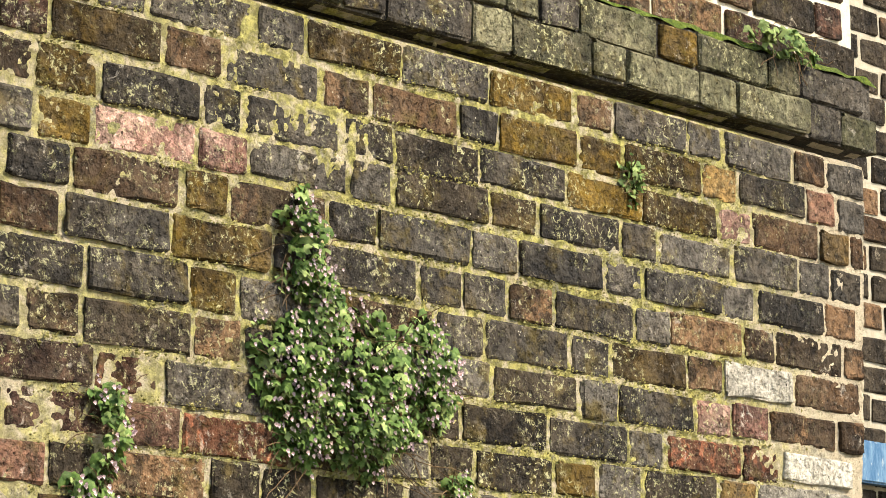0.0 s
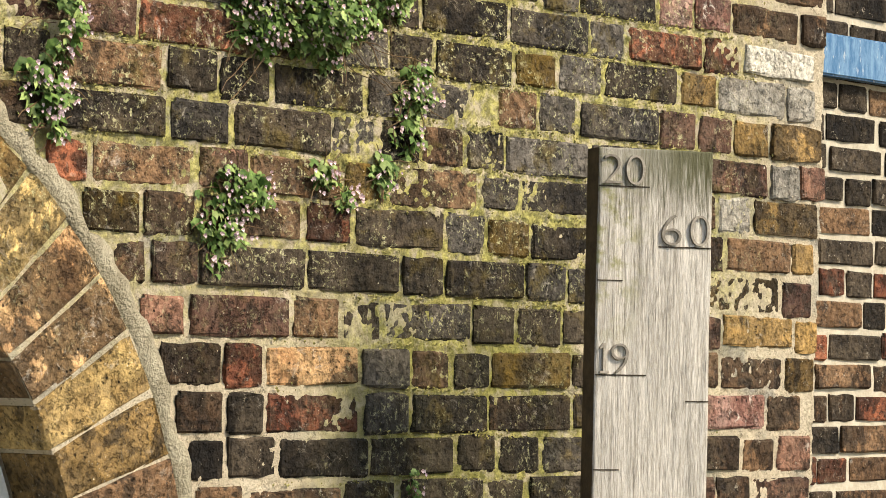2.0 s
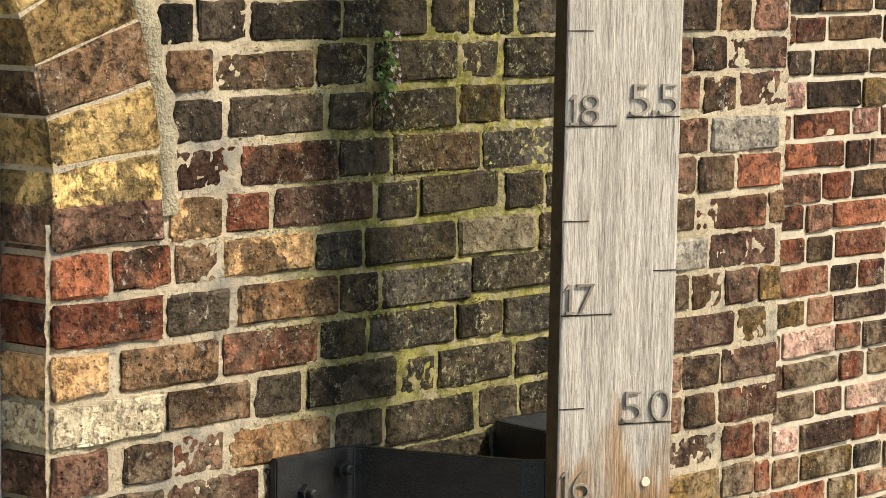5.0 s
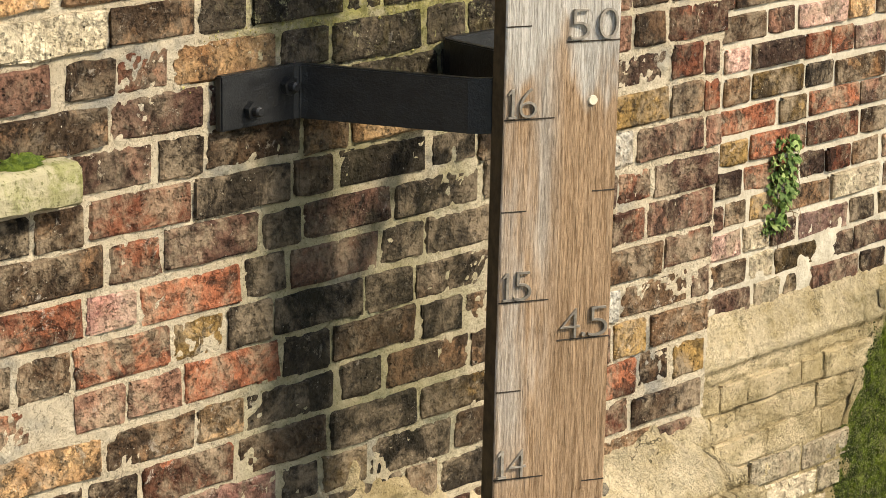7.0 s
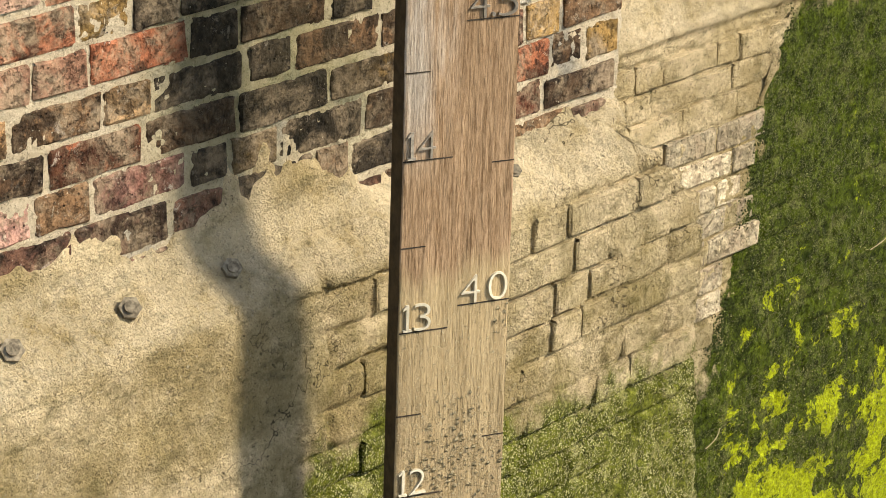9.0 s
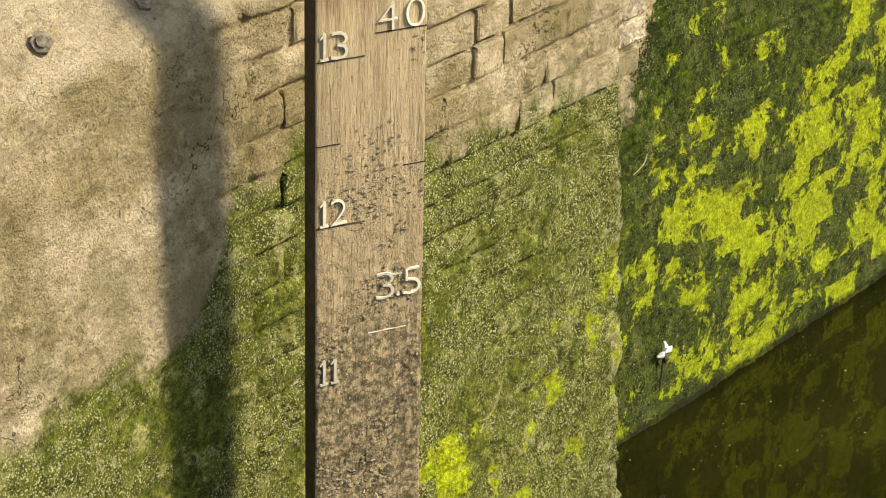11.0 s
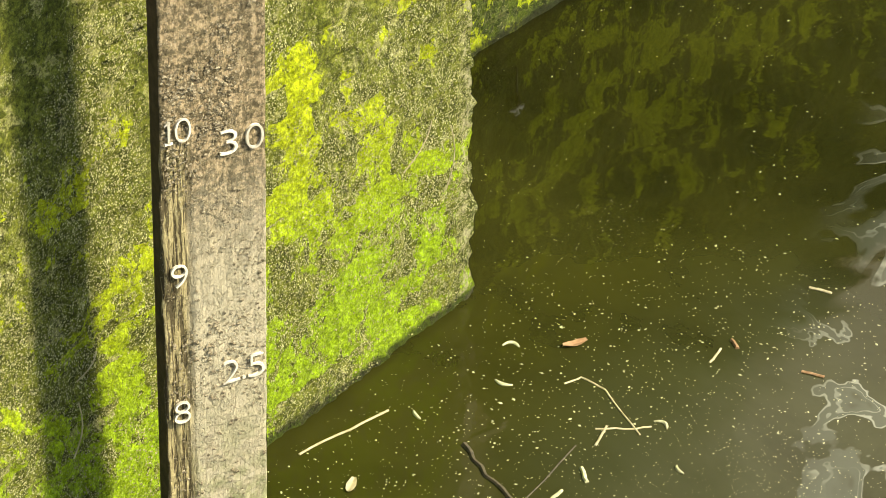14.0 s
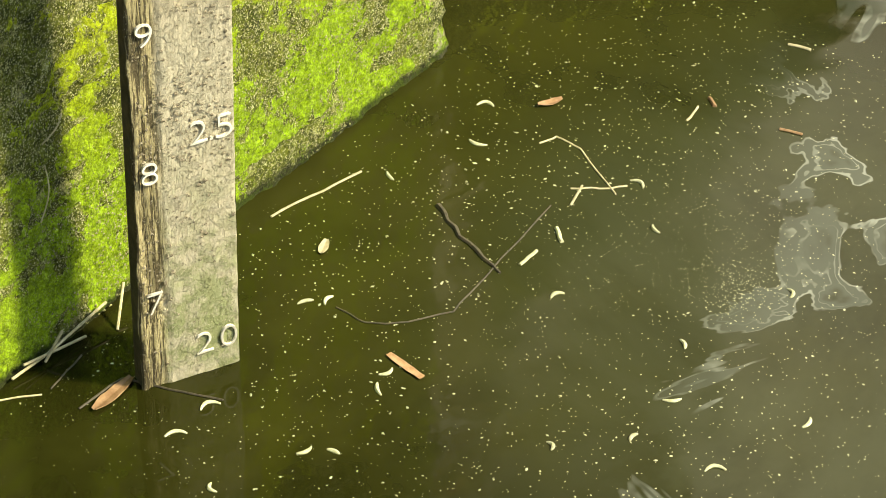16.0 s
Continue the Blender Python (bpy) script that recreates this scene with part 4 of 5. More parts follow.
def lumps(name, parent, label, n, place, mat, r, lo=0.0008, hi=0.0026):
    """Grains of silt and shell crust stuck on a face."""
    v, f = [], []
    for _ in range(n):
        q = place(r)
        if q is None:
            continue
        s = r.uniform(lo, hi) * r.uniform(0.5, 1)
        k = len(v)
        d = [Vector(w) * s * r.uniform(0.6, 1.4) for w in ((1, 0, 0), (0, 0, 1), (-1, 0, 0), (0, 0, -1), (0.2, -1, 0.2))]
        v += [tuple(Vector(q) + w) for w in d]
        f += [(k, k + 4, k + 1), (k + 1, k + 4, k + 2), (k + 2, k + 4, k + 3), (k + 3, k + 4, k)]
    return tagged(put(name, v, f, mat, parent, label), kind="stuff")


GRIT = plain_mat("shell_and_silt_crust", (0.16, 0.15, 0.05), (0.5, 0.46, 0.2), 300, 0.9)


def on_footing(r):
    x, z = r.uniform(-0.5, 1.28), r.uniform(1.96, 3.5)
    if fbm(np.array(x), np.array(z), 6, 400, 4) < r.uniform(-0.15, 0.3):
        return None
    return x, YP - 0.004 - float(fbm(np.array(x), np.array(z), 5, 61)) * 0.012 - 0.003, z


def on_far(r):
    x, z = r.uniform(1.9, 3.8), r.uniform(1.96, 3.4)
    if fbm(np.array(x), np.array(z), 6, 410, 4) < r.uniform(-0.15, 0.3):
        return None
    return x, YB - 0.038 - float(fbm(np.array(x), np.array(z), 6, 62)) * 0.012, z


lumps("crust", footing, "pale grains of silt and shell on the algae", 26000, on_footing, GRIT, np.random.default_rng(70), 0.001, 0.0036)



def on_joint(r):
    x = r.uniform(-0.95, 1.05)
    k = int(r.integers(8, 40))
    z = JOINT0 + k * PITCH + r.normal(0, 0.0045)
    damp = float(step(x, -0.45, -0.05) * step(x, 0.9, 0.5)) * float(step(z, 4.8, 5.1))
    damp = max(damp, float(step(z, 5.9, 6.4)) * float(step(x, 1.1, 0.7)))
    if r.random() > damp or fbm(np.array(x), np.array(z), 7, 500, 3) < r.uniform(-0.3, 0.2):
        return None
    if z > 4.78 and math.hypot(x - AX, max(z - AZ, 0)) < AR + AT + 0.03:
        return None
    return x, YA - 0.0045, z


lumps("joint_moss", wall_a, "yellow-green moss grains along the joints", 22000, on_joint, plain_mat("joint_moss_grains", (0.11, 0.1, 0.02), (0.5, 0.43, 0.16), 120, 0.95), np.random.default_rng(75), 0.0012, 0.0042)

# ---- set-back wall ----
wall_b = thing("wall_east", (0, 0, 0), "set-back brick wall with pale pointing and algae below", "wall", kind="structure")
v, f = boxes([(1.0, 7.0, YB + 0.008, YB + 0.9, 1.0, 8.6)])
put("wall_core", v, f, PATCH, wall_b)
PB, JB = 0.0739, 3.99


def pick_b(r, x, z):
    if z > 6.05:
        return choose(r, dict(black=8, brown=1.2))
    if z > 5.6:
        return choose(r, dict(black=4, brown=2, red=1.6, ochre=0.8))
    if z > 4.3:
        return choose(r, dict(red=3.4, purple=2.6, brown=2.0, ochre=1.5, orange=0.8, pink=0.7, black=0.3))
    return choose(r, dict(purple=2, brown=1.5, cream=2.5, pink=1, ochre=0.8))


PITCH_A, PITCH = PITCH, PB
laid_b = courses(np.random.default_rng(21), 1.3, 4.0, JB, 62, YB - 0.004, pick_b, lambda a, b, z: (a, b), 0.0135)
laid_low = courses(np.random.default_rng(22), 1.3, 4.0, JB - 15 * PB, 13, YB - 0.034, lambda r, x, z: "cream" if 2.14 < x < 2.36 + (z - 3.16) * 0.34 and 3.12 < z < 3.62 else "rendered_far", lambda a, b, z: (a, b) if z > 3.0 + 0.85 * step((a + b) / 2, 2.28, 2.6) + 0.06 * math.sin(a * 37) else None, 0.009)
PITCH = PITCH_A
near_b = [b for b in laid_b if 1.8 < b[0] < 2.75 and 4.35 < b[2] < 6.9][:300]
chosen = set(id(b) for b in near_b)
rest_b = [b for b in laid_b if id(b) not in chosen]
hx, hz2 = np.meshgrid(np.arange(1.3, 4.0, 0.009), np.arange(3.9, 8.5, 0.009), indexing="ij")
put("mortar", np.stack([hx, YB + 0.003 - fbm(hx, hz2, 10, 31) * 0.005 - step(hz2, 4.35, 4.0) * step(fbm(hx, hz2, 24, 33, 3) + fbm(hx, hz2, 4, 35, 2) * 0.5, -0.5, 0.5) * 0.0085, hz2], -1).reshape(-1, 3), grid_faces(*hx.shape), PATCH, wall_b, "pale cream pointing", True)
prof = [(YB + 0.006, 4.02), (YB - 0.006, 4.008), (YB - 0.014, 3.985), (YB - 0.028, 3.95), (YB - 0.042, 3.915), (YB - 0.046, 3.9), (YB - 0.038, 3.888)] + [(YB - 0.03, z) for z in np.arange(3.88, 1.7, -0.008)]
pv = np.array(prof)
xs = np.concatenate([np.arange(1.2, 4.0, 0.008), np.arange(4.0, 7.0, 0.03)])
gx = np.repeat(xs[:, None], len(pv), 1)
gz = np.repeat(pv[None, :, 1], len(xs), 0)
fr = np.mod((gz - JB) / PB, 1.0)
row = np.floor((gz - JB) / PB)
fx = np.mod(gx / 0.23 + 0.5 * np.mod(row, 2), 1.0)
joint = np.maximum(step(np.abs(fr - 0.5), 0.38, 0.46), step(np.abs(fx - 0.5), 0.45, 0.48))
gy = pv[None, :, 0] - fbm(gx, gz, 6, 62) * 0.012 - np.maximum(fbm(gx, gz, 36, 82, 3), 0) * 0.012 * step(gz, 3.6, 3.0) + fbm(gx, gz, 60, 85, 2) * 0.004 + joint * 0.009 * step(gz, 2.2, 3.0) * step(fbm(gx, gz, 5, 87), -0.45, 0.0)
put("render_face", np.stack([gx, gy, gz], -1).reshape(-1, 3), grid_faces(*gx.shape), RENDER_B, wall_b, "render and algae of the lower wall", True)

lumps("crust", wall_b, "pale grains of silt on the algae", 5000, on_far, GRIT, np.random.default_rng(71), 0.001, 0.0036)


def on_edge(r):
    z = r.uniform(3.0, 3.88)
    x = 2.39 + (z - 3.16) * 0.34 + r.normal(0, 0.028) + (0.1 if r.random() < 0.2 else 0)
    if z > 3.97 or fbm(np.array(x), np.array(z), 8, 420, 4) < r.uniform(-0.2, 0.3):
        return None
    return x, YB - 0.034 - float(fbm(np.array(x), np.array(z), 6, 62)) * 0.012, z


DARK_MOSS = plain_mat("dark_wet_moss", (0.012, 0.018, 0.003), (0.06, 0.08, 0.01), 120, 0.9)
lumps("edge_moss", wall_b, "dark moss tufts along the edge of the algae", 5000, on_edge, DARK_MOSS, np.random.default_rng(73), 0.0014, 0.0048)

# raised strip for the jagged edge where the far footing's render broke away
v = []
for k in range(15):
    z = 3.97 - k * 0.024
    for d in (-1, -0.4, 0.4, 1):
        v.append((2.63 - 0.01 * k * (k > 7) + d * (0.012 + 0.03 * float(vnoise(z, d, 45, 3))) + 0.075 * float(vnoise(z, 0.5, 22, 4)), YB - 0.033 - 0.008 * (abs(d) < 0.5) - 0.01 * float(vnoise(z, d, 60, 9)), z))
put("cement_run", v, grid_faces(15, 4), RENDER_B, wall_b, "jagged lip where the render broke away", True)

# blue painted rail fixed across the set-back wall
rail = thing("blue_rail", (0, 0, 0), "faded blue painted timber rail fixed on the dark brick wall", "rail")
bm = bmesh.new()
bmesh.ops.create_cube(bm, size=1, matrix=Matrix.Translation((2.55, YB - 0.024, 6.556)) @ Matrix.Diagonal((2.5, 0.036, 0.1, 1)))
bmesh.ops.bevel(bm, geom=bm.edges[:], offset=0.005, segments=2, affect="EDGES")
part("rail_board", bm, BLUE, rail)

# ---- tide gauge ----
LEAN_X, LEAN_Y = -0.003, -0.016
BW, BT, BTOP, BBOT = 0.2043, 0.047, 6.158, 1.3


def on_board(u, z, out=0.0):
    """A place on the gauge's face: u across it, out of it towards the viewer."""
    c, s = math.cos(BETA), math.sin(BETA)
    return (u * c - out * s + LEAN_X * (z - 4), -u * s - out * c + LEAN_Y * (z - 4), z)


gauge = thing("tide_gauge", (0, 0, 0), "weathered oak tide gauge board with raised feet and metre numerals", "gauge board")
us = np.concatenate([[0, 0.0012, 0.004], np.linspace(0.008, BW - 0.008, 44), [BW - 0.004, BW - 0.0012, BW]])
zs = np.concatenate([np.arange(BBOT, BTOP - 0.006, 0.012), [BTOP - 0.004, BTOP - 0.001, BTOP]])
v = []
for u in us:
    for z in zs:
        o = -0.003 if u in (0, BW) else -0.0012 if u < 0.002 or u > BW - 0.002 else 0.0
        if z > BTOP - 0.0005:
            o -= 0.002
        rot = float(step(z, 3.06, 3.0)) * float(step(u, 0.062, 0.05))
        o += float(vnoise(u, z * 0.06, 130, 2)) * (0.0012 + 0.007 * rot) - 0.003 * rot
        o += float(vnoise(u, z, 60, 4)) * 0.003 * float(step(z, 4.0, 3.5))
        uu = u - 0.006 * rot * float(vnoise(z, 0.3, 22, 7) + 0.5) * (1 if u < 0.02 else 0) + 0.0015 * float(vnoise(z, u, 12, 3))
        v.append(on_board(uu, z, o))
n, m = len(us), len(zs)
put("board_face", v, grid_faces(n, m), WOOD, gauge, "grey-brown grained oak face, silted and green near the water", True)
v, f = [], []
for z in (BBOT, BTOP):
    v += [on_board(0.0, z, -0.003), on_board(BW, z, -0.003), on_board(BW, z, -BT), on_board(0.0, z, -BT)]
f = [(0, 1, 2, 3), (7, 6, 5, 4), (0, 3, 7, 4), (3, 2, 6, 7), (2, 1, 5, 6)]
put("board_back", v, f, SIDE, gauge, "dark edge and back of the board")


def strip(u0, u1, z, h, mat, name):
    v, f = [], []
    for o in (-0.004, 0.0011):
        v += [on_board(u0, z - h, o), on_board(u1, z - h, o), on_board(u1, z + h, o), on_board(u0, z + h, o)]
    f = [(4, 5, 6, 7), (0, 4, 7, 3), (1, 2, 6, 5), (3, 7, 6, 2), (0, 1, 5, 4)]
    put(name, v, f, mat, gauge)


def numeral(text, u0, u1, z0, high, mat):
    me = GLYPHS[text].copy()
    co = np.array([w.co for w in me.vertices])
    lo, hi = co.min(0), co.max(0)
    for w, q in zip(me.vertices, co):
        t = (q - lo) / (hi - lo)
        w.co = on_board(u0 + t[0] * (u1 - u0), z0 + t[1] * high, -0.001 + t[2] * 0.006)
    me.materials.clear()
    me.materials.append(mat)
    ob = new("numeral", me)
    ob.parent = gauge


for ft in range(7, 21):
    z = ft * FOOT
    mat = ZINC if ft > 13.5 else CREAM
    if ft >= 10:
        numeral(str(ft)[0], 0.006 if str(ft)[0] == "2" else 0.006, 0.040 if str(ft)[0] == "2" else 0.022, z + 0.003, 0.048, mat)
        numeral(str(ft)[1], 0.046 if ft == 20 else 0.027 if ft == 11 else 0.026, 0.08 if ft == 20 else 0.043 if ft == 11 else 0.057, z + 0.003, 0.048, mat)
    else:
        numeral(str(ft), 0.012, 0.045, z + 0.003, 0.048, mat)
    if ft > 11:
        strip(0.001, 0.09, z, 0.0011, GROOVE, "foot_mark")
        if ft < 20:
            strip(0.001, 0.045, z + FOOT / 2, 0.001, GROOVE, "half_foot_mark")
for q in range(4, 13):
    z = q * 0.5
    a, b = str(q // 2), "0" if q % 2 == 0 else "5"
    mat = ZINC if z > 4.2 else CREAM
    numeral(a, 0.112, 0.147, z + 0.003, 0.05, mat)
    numeral(b, 0.163, 0.198, z + 0.003, 0.05, mat)
    if b == "5":
        numeral(".", 0.151, 0.158, z + 0.004, 0.007, mat)
    if z > 3.9:
        strip(0.108, BW - 0.001, z, 0.0011, GROOVE, "half_metre_mark")
    if z > 3.4:
        strip(BW - 0.042, BW - 0.001, z + 0.25 if z < 6 else z, 0.001, GROOVE, "quarter_metre_mark")
strip(0.095, 0.17, 3.545, 0.0012, CREAM, "paint_line")
strip(0.1, 0.172, 3.44, 0.0009, CREAM, "paint_line")
c = on_board(0.158, 4.902, 0.0)
out = Vector(on_board(0, 4, 1)) - Vector(on_board(0, 4, 0))
v, f = tube([Vector(c), Vector(c) + out * 0.003], [0.0085, 0.0075], 12)
put("peg", v, f, CREAM, gauge, "white round peg")



def on_face(r):
    z = 2.0 + 2.0 * r.random()
    if r.random() > 0.35 + 0.65 * math.exp(-((z - 3.15) / 0.2) ** 2):
        return None
    u = r.uniform(0.004, BW - 0.004)
    if fbm(np.array(u), np.array(z), 11, 430, 4) < r.uniform(-0.1, 0.35):
        return None
    return on_board(u, z, 0.001)


lumps("silt_crust", gauge, "gritty silt crust stuck on the lower board", 12000, on_face, plain_mat("brown_silt_grains", (0.1, 0.075, 0.04), (0.42, 0.35, 0.21), 300, 0.9), np.random.default_rng(72), 0.001, 0.0055)

# ---- iron bracket ----
bracket = thing("iron_bracket", (0, 0, 0), "black painted iron strap bracket holding the gauge to the wall", "bracket")


def strap(name, plan, z0, z1, thick, drop=0.0):
    """A flat bar bent along points in plan."""
    bm = bmesh.new()
    rings = []
    for k, (x, y) in enumerate(plan):
        a = Vector(plan[max(k - 1, 0)])
        b = Vector(plan[min(k + 1, len(plan) - 1)])
        d = (b - a).normalized()
        nrm = Vector((d.y, -d.x)) * thick / 2
        rings.append([bm.verts.new((x + s * nrm.x, y + s * nrm.y, z)) for s, z in ((1, z0), (1, z1), (-1, z1), (-1, z0))])
    for p, q in zip(rings, rings[1:]):
        for k in range(4):
            bm.faces.new((p[k], q[k], q[(k + 1) % 4], p[(k + 1) % 4]))
    bm.faces.new(rings[0][::-1])
    bm.faces.new(rings[-1])
    bmesh.ops.recalc_face_normals(bm, faces=bm.faces[:])
    bmesh.ops.bevel(bm, geom=[e for e in bm.edges if e.calc_face_angle(0) > 0.5], offset=0.0025, segments=2, affect="EDGES")
    return part(name, bm, IRON, bracket)


Z0, Z1 = 4.846, 4.938
strap("strap", [(-0.283, YA - 0.013), (-0.2, YA - 0.013), (-0.115, YA - 0.013), (-0.1, YA - 0.02), (-0.092, YA - 0.035), (0.0, 0.06), (0.02, 0.035), (0.1, 0.002), (0.19, -0.037), (0.208, -0.02), (0.214, 0.02), (0.265, YA - 0.04), (0.272, YA - 0.02), (0.29, YA - 0.013), (0.46, YA - 0.013)], Z0, Z1, 0.016)
for x, z in ((-0.217, 4.874), (-0.132, 4.904), (0.33, 4.904), (0.41, 4.874)):
    bolt = new("bolt", None)
    v, f = tube([(x, YA - 0.018, z), (x, YA - 0.033, z)], 0.0165, 6)
    bolt = put("bolt", v, f, IRON, bracket)
    v, f = tube([(x, YA - 0.03, z), (x, YA - 0.043, z), (x, YA - 0.046, z)], [0.0095, 0.009, 0.006], 12)
    put("stud", v, f, IRON, bolt)

# ---- old fixings on the footing ledge ----
for x, z, s in ((-0.583, 4.012, 1.35), (-0.322, 4.012, 1.3), (-0.077, 4.018, 1.2), (0.704, 4.01, 0.9)):
    stub = thing("bolt_stub", (x, 0.318, z), "corroded bolt stub sticking out of the render ledge", "bolt", "bolts along the ledge")
    d = Vector((-0.35, -0.6, 0.5)).normalized()
    v, f = tube([-d * 0.01, d * 0.022 * s], 0.0085 * s, 10)
    put("shank", v, f, RUST, stub)
    v, f = tube([d * 0.006 * s, d * 0.018 * s], 0.0155 * s, 6)
    put("nut", v, f, RUST, stub)

# small white fitting low on the set-back wall
fit = thing("wall_fitting", (2.472, YB - 0.05, 2.176), "small white cross-shaped fitting on a thin stem on the algae wall", "fitting")
for k in range(4):
    a = k * math.pi / 2 + 0.1
    v, f = tube([(0, 0, 0), (0.018 * math.cos(a), -0.004, 0.018 * math.sin(a)), (0.034 * math.cos(a), 0, 0.034 * math.sin(a))], [0.004, 0.009, 0.003], 8)
    put("arm", v, f, WHITE if k != 3 else TWIG, fit)
v, f = tube([(0, 0, 0), (0.0, 0.01, -0.12)], 0.003, 6)
put("stem", v, f, TWIG, fit)


# ---- plants in the wall ----
def leaf(r, size):
    """A lobed leaf, cupped, with its face along +z."""
    lobes = 5
    v = [(0, 0, 0)]
    for k in range(lobes * 2 + 1):
        a = -2.4 + 4.8 * k / (lobes * 2)
        d = size * (1.0 if k % 2 == 0 else 0.84)
        v.append((d * math.sin(a), d * math.cos(a), -0.22 * d + 0.0 * d))
    return v, [(0, k + 1, k + 2) for k in range(lobes * 2)]


def plant(seed, blobs, label, size=0.0125, density=1.0, flowers=0.25, pale=0.3, y=YA, thick=0.07, trail=8):
    r = np.random.default_rng(seed)
    cx, cz = float(np.mean([b[0] for b in blobs])), float(np.mean([b[1] for b in blobs]))
    root = thing("wall_plant", (cx, y, cz), label, "plant", "plants in the wall")
    lv, lf, ls, fv, ff = [], [], [], [], []
    for bx, bz, rx, rz in blobs:
        count = int(rx * rz * math.pi / (size * size) * 1.8 * density)
        for _ in range(count):
            q, a = math.sqrt(r.random()), r.random() * 2 * math.pi
            e = 1 + 0.35 * math.sin(a * 5 + seed) * r.random()
            x, z = bx + rx * q * math.cos(a) * e, bz + rz * q * math.sin(a) * e
            dep = thick * (1 - q * q) * min(1, max(rx, rz) / 0.12) * r.random() ** 0.6 + 0.006
            s = size * r.uniform(0.4, 1.15)
            v, f = leaf(r, s)
            m = Euler((radians(62 + r.normal(0, 24)), r.normal(0, 0.45), r.normal(0, 0.5))).to_matrix()
            n = len(lv)
            lv += [tuple(Vector((x - cx, -dep, z - cz)) + m @ Vector(w)) for w in v]
            lf += [tuple(n + k for k in w) for w in f]
            ls += [1 if r.random() < pale else 0] * len(f)
            if r.random() < flowers * 0.65:
                for _ in range(2):
                    n = len(fv)
                    o = Vector((x - cx + r.normal(0, 0.008), -dep - 0.012, z - cz + r.normal(0, 0.008)))
                    w = r.uniform(0.0025, 0.0045)
                    fv += [tuple(o + Vector(p) * w) for p in ((-1, 0, 0.2), (0, -0.6, -1), (1, 0, 0.2), (0.6, -0.3, 1), (-0.6, -0.3, 1), (0, 0.8, 0))]
                    ff += [(n, n + 1, n + 5), (n + 1, n + 2, n + 5), (n + 2, n + 3, n + 5), (n + 3, n + 4, n + 5), (n + 4, n, n + 5)]
    ob = new("foliage", mesh_of("foliage", lv, lf, [LEAF, LEAF_PALE], ls))
    ob.parent = root
    tagged(ob, "small lobed green leaves", kind="stuff")
    if fv:
        tagged(put("blossom", fv, ff, PETAL, root, "tiny pale lilac flowers"), kind="stuff")
    sv, sf = [], []
    for _ in range(trail * len(blobs)):
        bx, bz, rx, rz = blobs[int(r.integers(len(blobs)))]
        a = r.random() * 2 * math.pi
        p = Vector((bx - cx + rx * 0.5 * math.cos(a), -0.012, bz - cz + rz * 0.5 * math.sin(a)))
        d = Vector((math.cos(a), r.normal(0, 0.15) - 0.1, math.sin(a) * 0.7 - 0.1))
        pts = [p]
        for _ in range(6):
            d = (d + Vector((r.normal(0, 0.25), r.normal(0, 0.12), r.normal(0, 0.25) - 0.08))).normalized()
            p = p + d * max(rx, rz) * r.uniform(0.12, 0.24)
            p.y = min(p.y, -0.006)
            pts.append(p.copy())
        v, f = tube(pts, 0.0009, 4, False)
        n = len(sv)
        sv += v
        sf += [tuple(n + k for k in w) for w in f]
    tagged(put("trailing_growth", sv, sf, STEM, root, "thin trailing stems"), kind="stuff")
    return root


plant(1, [(-0.405, 6.66, 0.045, 0.09), (-0.37, 6.55, 0.06, 0.09), (-0.42, 6.46, 0.085, 0.085), (-0.27, 6.46, 0.13, 0.1), (-0.12, 6.5, 0.085, 0.07), (-0.3, 6.37, 0.16, 0.075), (-0.4, 6.345, 0.06, 0.05), (-0.1, 6.43, 0.07, 0.05)],
      "large clump of ivy-leaved toadflax with pale flowers growing from brick joints", 0.0118, 1.1, 0.26, 0.28, thick=0.1)
plant(2, [(-0.8, 6.31, 0.035, 0.08), (-0.83, 6.2, 0.05, 0.05), (-0.82, 6.15, 0.03, 0.03)], "trailing toadflax with dry stems and lilac flowers on brick", 0.0125, 1.1, 0.3, 0.3)
plant(3, [(-0.02, 6.27, 0.045, 0.05), (-0.04, 6.2, 0.035, 0.045), (-0.1, 6.125, 0.035, 0.035)], "slim toadflax sprig hanging from a mossy joint", 0.012, 1.1, 0.25, 0.45)
plant(4, [(-0.43, 6.07, 0.065, 0.045), (-0.47, 6.01, 0.05, 0.035), (-0.48, 5.96, 0.02, 0.02)], "small round toadflax tuft under a brick joint", 0.012, 1.2, 0.25, 0.4)
plant(5, [(-0.24, 6.11, 0.04, 0.022), (-0.19, 6.075, 0.03, 0.022)], "sparse flowering toadflax tuft on the brick wall", 0.0105, 0.8, 0.5, 0.5)
plant(6, [(0.46, 6.915, 0.035, 0.03), (0.46, 6.875, 0.012, 0.02)], "tiny toadflax tuft below the string course", 0.0105, 0.9, 0.0, 0.6)
plant(7, [(0.83, 7.26, 0.05, 0.02), (0.9, 7.25, 0.07, 0.03), (0.99, 7.235, 0.03, 0.02)], "green weed growing on the mossy ledge", 0.0145, 0.9, 0.0, 0.7, y=YA - 0.03)
plant(8, [(-0.015, 5.57, 0.02, 0.03), (-0.015, 5.53, 0.02, 0.03), (-0.015, 5.61, 0.012, 0.02)], "small dark fern sprig in a joint of the blackened wall", 0.009, 0.9, 0.1, 0.2)
plant(9, [(2.21, 4.36, 0.055, 0.05), (2.2, 4.28, 0.06, 0.05), (2.17, 4.2, 0.05, 0.03)], "leafy green weed rooted in the set-back wall", 0.0125, 1.0, 0.0, 0.3, y=YB)
mv = []
